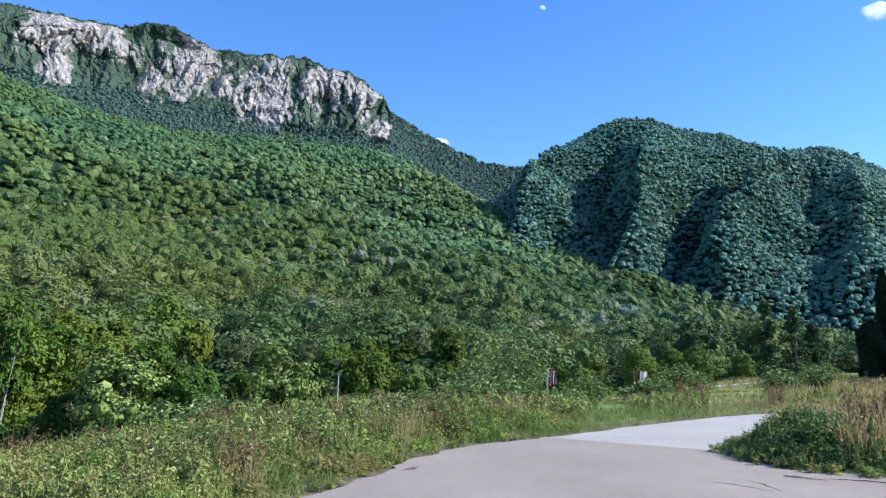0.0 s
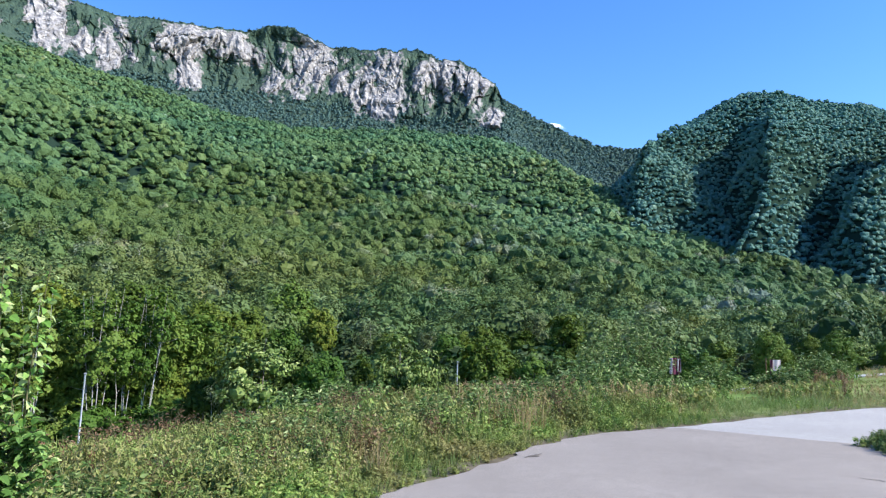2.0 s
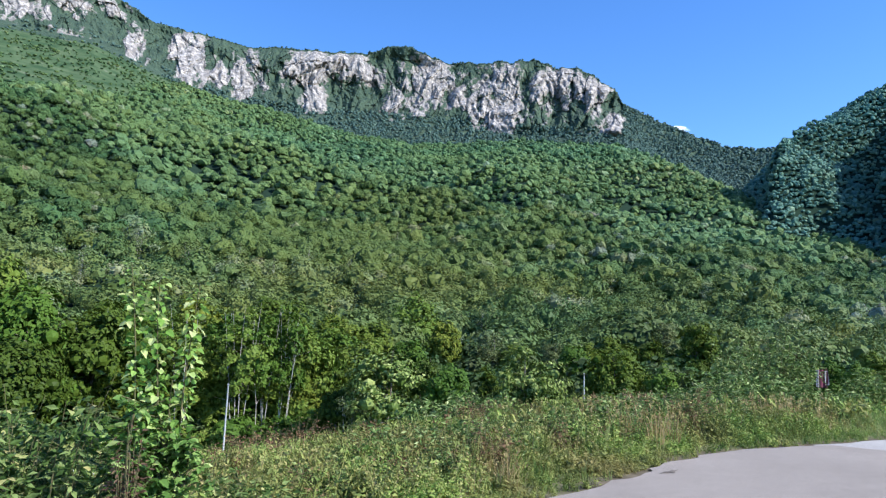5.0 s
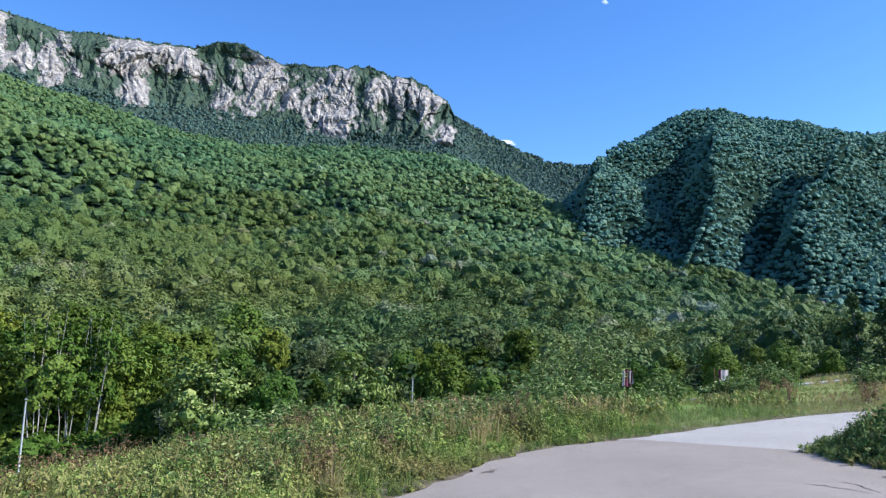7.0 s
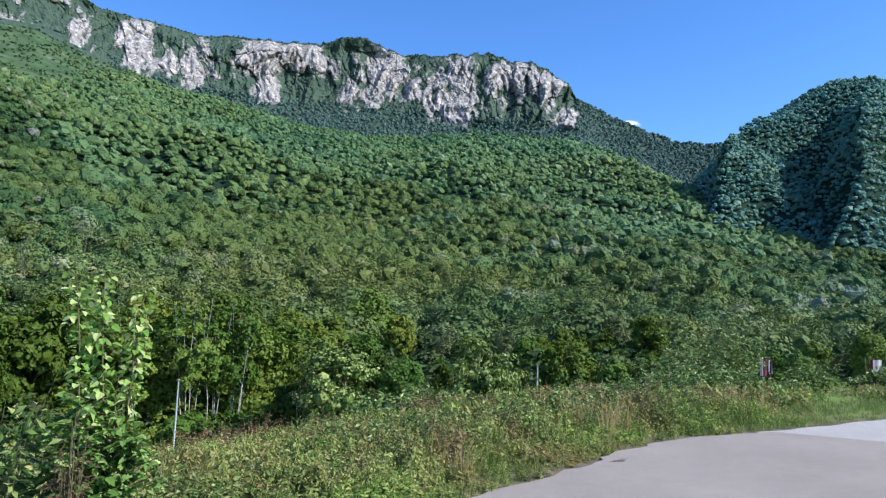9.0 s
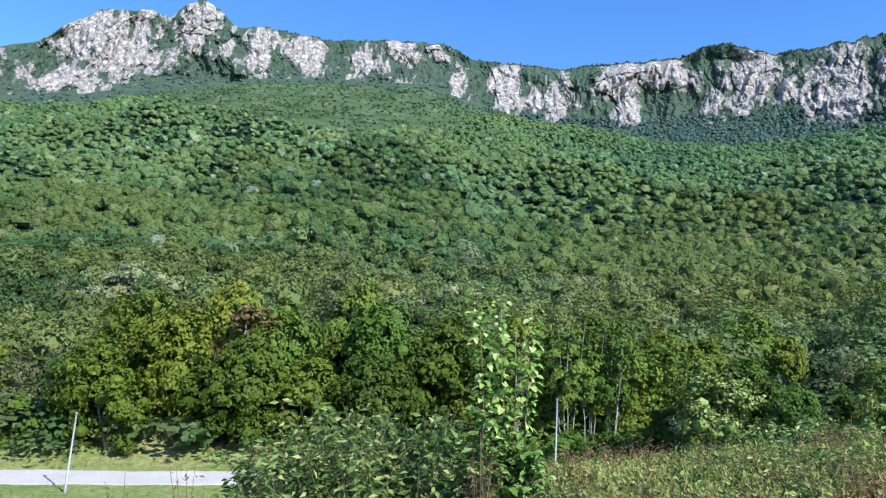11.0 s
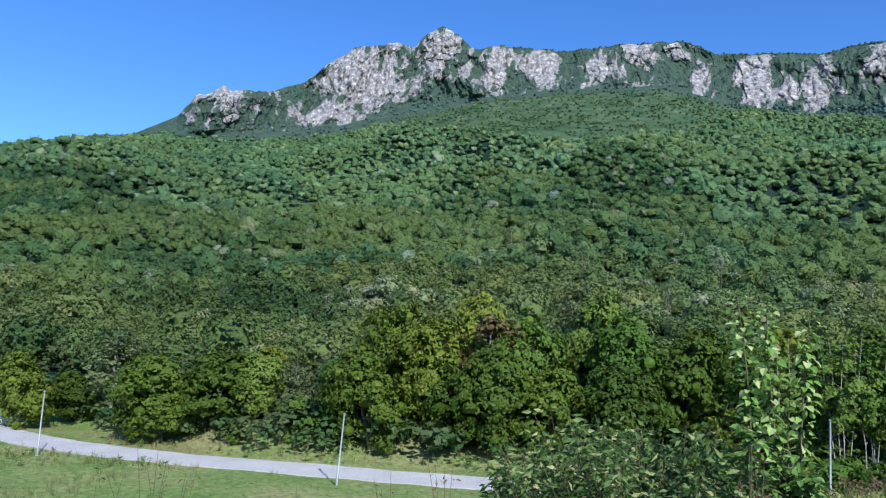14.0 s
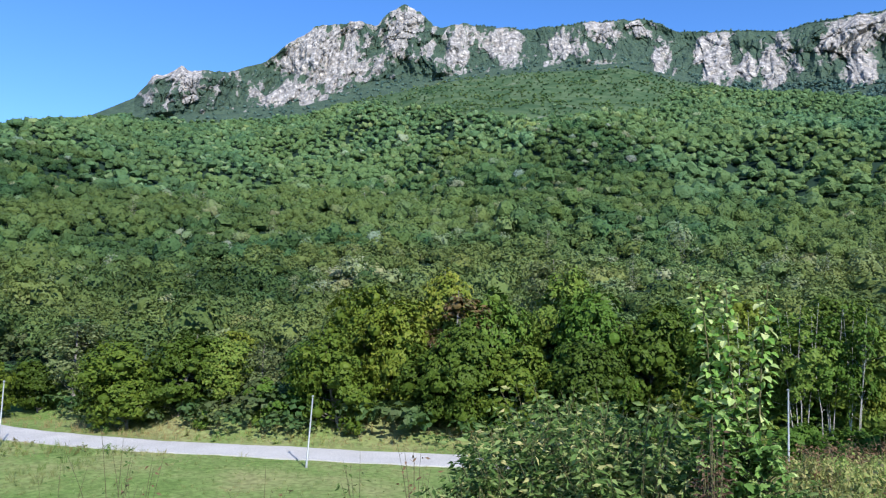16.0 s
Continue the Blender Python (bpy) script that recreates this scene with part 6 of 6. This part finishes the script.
def street_lamp(az, top, height, dist, tilt=0.0, way=0.0):
    x, y = -math.sin(math.radians(az)) * dist, math.cos(math.radians(az)) * dist
    ztop = EYE + dist * math.tan(math.radians(top))
    base = min(float(land(x, y)), ztop - height)
    h = ztop - base
    ob = empty("street_lamp", (x, y, base), "slim grey steel street lamp beside the lower road", "street lamp", "street lamps along the lower road")
    ob.matrix_basis = pose(x, y, base, 0, 0, math.degrees(math.atan2(-x, y)) * 0 + az) @ pose(0, 0, 0, 0, tilt, 0)
    v, q = tube_arrays([(0, 0, 0), (0, 0, 1.0), (0, 0, 1.02), (0, 0, h - 0.06)], [0.075, 0.07, 0.055, 0.045], 12)
    thing("pole", mesh("lamp_pole", v, quads=q, smooth=True), STEEL, ob)
    bm = bmesh.new()
    box(bm, (0.16, 0.46, 0.09), (0, way * 0.12, h - 0.02), 0.03)
    head = part("lamp_head", bm, LAMP_GREY, ob, "flat grey lamp head")
    bm = bmesh.new()
    box(bm, (0.11, 0.34, 0.02), (0, way * 0.12, h - 0.074), 0.006)
    part("diffuser", bm, LAMP_GLASS, head)
    bm = bmesh.new()
    box(bm, (0.26, 0.26, 0.03), (0, 0, 0.015), 0.008)
    part("base_plate", bm, STEEL, ob)


street_lamp(68.35, -4.54, 4.5, 47.0, 3.0, 1)
street_lamp(33.47, -3.13, 4.9, 46.5, 1.6, 1)
street_lamp(88.7, -3.4, 4.5, 61.5, 0.0, 1)
street_lamp(6.48, -2.1, 4.5, 50.0, 0.8, 1)


# ---------------------------------------------------------------- banners
CLOTH_WHITE = plain("faded_white_cloth", (0.46, 0.41, 0.41), 0.9)
CLOTH_MAROON = plain("maroon_cloth", (0.16, 0.045, 0.07), 0.9)
RUST = plain("rusty_iron", (0.20, 0.11, 0.07), 0.8)


def cloth(x0, x1, z0, z1, phase):
    n, m = 14, 10
    u, w = np.meshgrid(np.linspace(0, 1, n), np.linspace(0, 1, m), indexing="ij")
    y = 0.05 * np.sin(u * 7 + phase + w * 2) * (0.3 + u)
    front = np.stack([x0 + (x1 - x0) * u, y, z1 + (z0 - z1) * w], -1).reshape(-1, 3)
    i, j = np.meshgrid(np.arange(n - 1), np.arange(m - 1), indexing="ij")
    q = np.stack([i * m + j, i * m + j + 1, (i + 1) * m + j + 1, (i + 1) * m + j], -1).reshape(-1, 4)
    k = len(front)
    return np.vstack([front, front + (0, 0.006, 0)]), np.vstack([q, q[:, ::-1] + k])


def banner(az, dist, mid, label, stripes, posts):
    x, y = -math.sin(math.radians(az)) * dist, math.cos(math.radians(az)) * dist
    z = float(land(x, y))
    h = EYE + dist * math.tan(math.radians(mid)) - z
    ob = empty("roadside_banner", (0, 0, 0), label, "banner", "banners by the road")
    ob.matrix_basis = pose(x, y, z - 0.05, 0, 0, az + 35)
    for px, tall in posts:
        v, q = tube_arrays([(px, 0.02, 0), (px, 0.02, h + tall)], [0.03, 0.025], 8)
        thing("post", mesh("banner_post", v, quads=q, smooth=True), RUST, ob)
    for k, (x0, x1, z0, z1, mat) in enumerate(stripes):
        v, q = cloth(x0, x1, h + z0, h + z1, k * 1.3)
        thing("cloth", mesh("banner_cloth", v, quads=q, smooth=True), mat, ob)


banner(-9.95, 45, -1.96, "hanging banner of maroon and white cloth between posts", ((-0.42, -0.20, -0.45, 0.45, CLOTH_WHITE), (-0.21, 0.10, -0.48, 0.47, CLOTH_MAROON), (0.09, 0.30, -0.35, 0.42, CLOTH_WHITE), (0.12, 0.26, -0.30, 0.35, CLOTH_MAROON)),
       ((-0.3, 0.2), (0.2, 0.55)))
banner(-16.4, 45, -1.95, "white cloth banner with a dark edge hung from a post", ((-0.08, 0.12, -0.35, 0.52, CLOTH_MAROON), (0.10, 0.62, -0.62, 0.5, CLOTH_WHITE)), ((-0.32, 0.6), (0.3, -0.4)))


# ---------------------------------------------------------------- house beyond the meadow
ROOF = plain("dark_slate_roof", (0.055, 0.05, 0.075), 0.6)
PLASTER = plain("cream_plaster", (0.68, 0.60, 0.46), 0.9)
TIMBER = plain("orange_timber", (0.36, 0.17, 0.07), 0.7)
GLASS = plain("window_glass", (0.03, 0.035, 0.04), 0.08)


def house():
    az, d = 95.0, 94.0
    x, y = -math.sin(math.radians(az)) * d, math.cos(math.radians(az)) * d
    z = -7.1
    eave, ridge, L, W = 1.6 - d * math.tan(math.radians(3.9)) - z, 1.6 - d * math.tan(math.radians(2.2)) - z, 10.0, 7.0
    ob = empty("house", (0, 0, 0), "small house with a dark roof and a cream wall under timber", "house")
    ob.matrix_basis = pose(x, y, z, 0, 0, az)
    bm = bmesh.new()
    box(bm, (L, W, eave - 0.55), (0, W / 2, (eave - 0.55) / 2))
    wall = part("wall", bm, PLASTER, ob)
    bm = bmesh.new()
    box(bm, (L + 0.04, W + 0.04, 0.55), (0, W / 2, eave - 0.275))
    part("timber_band", bm, TIMBER, ob, "orange-brown timber band under the eaves")
    bm = bmesh.new()
    e = 0.6
    pts = [(-L / 2 - e, -e, eave - 0.2), (L / 2 + e, -e, eave - 0.2), (L / 2 + e, W / 2, ridge), (-L / 2 - e, W / 2, ridge), (-L / 2 - e, W + e, eave - 0.2), (L / 2 + e, W + e, eave - 0.2)]
    low = [bm.verts.new(p) for p in pts]
    high = [bm.verts.new((p[0], p[1], p[2] + 0.16)) for p in pts]
    for f in ((0, 1, 2, 3), (3, 2, 5, 4)):
        bm.faces.new([high[i] for i in f])
        bm.faces.new([low[i] for i in reversed(f)])
    for a, b in ((0, 1), (1, 2), (2, 5), (5, 4), (4, 3), (3, 0)):
        bm.faces.new([low[a], low[b], high[b], high[a]])
    part("roof", bm, ROOF, ob, "dark slate-coloured pitched roof")
    for px in (2.6, -0.4, -3.2):
        bm = bmesh.new()
        box(bm, (1.1, 0.08, 1.0), (px, -0.03, eave - 1.35), 0.01)
        w = part("window", bm, TIMBER, ob)
        bm = bmesh.new()
        box(bm, (0.92, 0.03, 0.82), (px, -0.075, eave - 1.35))
        part("pane", bm, GLASS, w)


house()


def crate():
    x, y, z = spot(90.8, 84)
    bm = bmesh.new()
    box(bm, (0.85, 0.6, 0.5), (x, y, z + 0.52), 0.03, Matrix.Rotation(radians(90.8), 4, "Z"))
    box(bm, (0.9, 0.65, 0.3), (x, y, z + 0.14), 0.02, Matrix.Rotation(radians(90.8), 4, "Z"))
    me = bpy.data.meshes.new("white_crate")
    bm.to_mesh(me)
    bm.free()
    thing("white_crate", me, plain("white_plastic", (0.7, 0.7, 0.7), 0.5), label="white box standing in the grass beside a tree", category="box")


crate()


# ---------------------------------------------------------------- cracks in the yard
CRACK = plain("crack_filled_with_soil", (0.035, 0.03, 0.028), 0.95)


def cracks():
    yard = bpy.data.objects["yard"]
    rg = np.random.default_rng(3)
    for pts, wide in ((((5.3, 9.72), (5.75, 9.6), (5.95, 9.42), (6.4, 9.28)), 0.11), (((3.6, 9.4), (3.9, 9.1), (4.1, 8.7)), 0.03), (((4.3, 7.45), (4.55, 7.3), (5.0, 6.9), (5.6, 6.75)), 0.05), (((4.07, 9.5), (4.19, 9.2), (4.22, 8.77)), 0.03),
                      (((5.4, 8.0), (5.8, 7.85), (6.4, 7.9)), 0.035)):
        p = np.array(pts, float)
        t = np.linspace(0, len(p) - 1, 30)
        c = np.stack([np.interp(t, np.arange(len(p)), p[:, k]) for k in (0, 1)], -1) + np.cumsum(rg.normal(0, 0.012, (30, 2)), axis=0)
        g = np.gradient(c, axis=0)
        g /= np.linalg.norm(g, axis=1)[:, None]
        side = np.stack([-g[:, 1], g[:, 0]], -1) * (wide * rg.uniform(0.3, 1.0, 30) * np.sin(np.linspace(0.15, 3.0, 30)))[:, None]
        v = np.concatenate([np.column_stack([c - side / 2, np.full(30, 0.027)]), np.column_stack([c + side / 2, np.full(30, 0.027)])])
        i = np.arange(29)
        thing("crack", mesh("crack", v, quads=np.stack([i, i + 1, i + 31, i + 30], -1)[:, ::-1]), CRACK, yard)


cracks()

DIRT, dn, dl, db = material("washed_in_dirt", 0.95)
_k = noise_node(dn, dl, 9.0, 5)
_r = ramp(dn, ((0.35, (0.075, 0.062, 0.050)), (0.65, (0.17, 0.145, 0.12))))
dl.new(_k.outputs[0], _r.inputs[0])
dl.new(_r.outputs[0], db.inputs["Base Color"])


def dirt_patches():
    """Thin ragged patches of soil washed over the asphalt beside the bank and the verge."""
    yard = bpy.data.objects["yard"]
    rg = np.random.default_rng(9)
    for x, y, a, b, turn in ((6.2, 9.2, 0.26, 0.10, -18), (7.4, 8.6, 0.3, 0.13, -24), (5.7, 8.35, 0.22, 0.05, 10), (6.6, 7.7, 0.3, 0.05, -8), (5.0, 9.75, 0.2, 0.07, -38), (8.6, 7.9, 0.4, 0.16, -26), (-0.1, 10.0, 0.16, 0.05, 62)):
        t = np.linspace(0, 2 * np.pi, 40, endpoint=False)
        r = 1 + 0.45 * np.sin(3 * t + rg.uniform(0, 6)) * rg.uniform(0.3, 1) + 0.3 * np.sin(7 * t + rg.uniform(0, 6)) + rg.uniform(-0.15, 0.15, 40)
        c, s = math.cos(math.radians(turn)), math.sin(math.radians(turn))
        u, w = np.cos(t) * r * a, np.sin(t) * r * b
        ring = np.column_stack([x + u * c - w * s, y + u * s + w * c, np.full(40, 0.0285)])
        v = np.vstack([ring, [(x, y, 0.036)]])
        i = np.arange(40)
        thing("dirt_patch", mesh("dirt_patch", v, tris=np.stack([i, (i + 1) % 40, np.full(40, 40)], -1), smooth=True), DIRT, yard)


dirt_patches()


# ---------------------------------------------------------------- small clouds
CLOUD, cn, cl, cb = material("glowing_cloud_white", 1.0)
cb.inputs["Base Color"].default_value = (0.92, 0.93, 0.95, 1)
cb.inputs["Specular IOR Level"].default_value = 0.0
# an added faint glow stands in for sunlight scattered through the vapour
cb.inputs["Emission Color"].default_value = (0.9, 0.95, 1.0, 1)
cb.inputs["Emission Strength"].default_value = 0.4
_d = cn.new("ShaderNodeAttribute")                     # vapour thins out towards the rim
_d.attribute_name = "vapour"
_k = noise_node(cn, cl, 0.014, 6)
_a = cn.new("ShaderNodeMath")
_a.operation = "MULTIPLY_ADD"
_a.inputs[1].default_value = 1.5
cl.new(_k.outputs[0], _a.inputs[0])
cl.new(_d.outputs["Fac"], _a.inputs[2])
_r = cn.new("ShaderNodeMapRange")
_r.inputs["From Min"].default_value, _r.inputs["From Max"].default_value = 1.0, 1.75
cl.new(_a.outputs[0], _r.inputs["Value"])
cl.new(_r.outputs[0], cb.inputs["Alpha"])


def cloud(az, el, long, tall, seed, thin=0.0):
    """A shallow lens of vapour far off, bulging at the front and thin at its rim."""
    rg = np.random.default_rng(seed)
    d = 4300.0
    a, e = math.radians(az), math.radians(el)
    n, m = 30, 16
    u, w = np.meshgrid(np.linspace(-1, 1, n), np.linspace(-1, 1, m), indexing="ij")
    wave = 0.25 * np.sin(3.1 * u + seed) + rg.uniform(-0.05, 0.05, u.shape)
    thick = np.clip(1 - u * u - (w + 0.3 * wave) ** 2 / (0.5 + 0.5 * np.cos(2 * u + seed) ** 2), -1, 1)
    v = np.stack([u * long * 0.5, -tall * 0.5 * np.sqrt(np.clip(thick, 0, 1)), w * tall * 0.5 - 0.2 * u * tall], -1).reshape(-1, 3)
    i, j = np.meshgrid(np.arange(n - 1), np.arange(m - 1), indexing="ij")
    me = mesh("cloud", v, quads=np.stack([i * m + j, (i + 1) * m + j, (i + 1) * m + j + 1, i * m + j + 1], -1).reshape(-1, 4), smooth=True)
    me.attributes.new("vapour", "FLOAT", "POINT").data.foreach_set("value", (thick - thin).ravel().astype(np.float32))
    ob = thing("cloud", me, CLOUD, label="small white fair-weather cloud in a blue sky", category="cloud", kind="structure")
    ob.matrix_basis = pose(-math.sin(a) * math.cos(e) * d, math.cos(a) * math.cos(e) * d, math.sin(e) * d, 0, 0, az)


cloud(-9.2, 25.9, 70, 44, 6, 0.45)
cloud(-33.3, 22.7, 190, 130, 3)
cloud(-0.8, 16.1, 190, 60, 5, 0.1)
cloud(-35.3, 16.8, 170, 80, 4, 0.4)
cloud(-36.8, 13.7, 380, 130, 1)
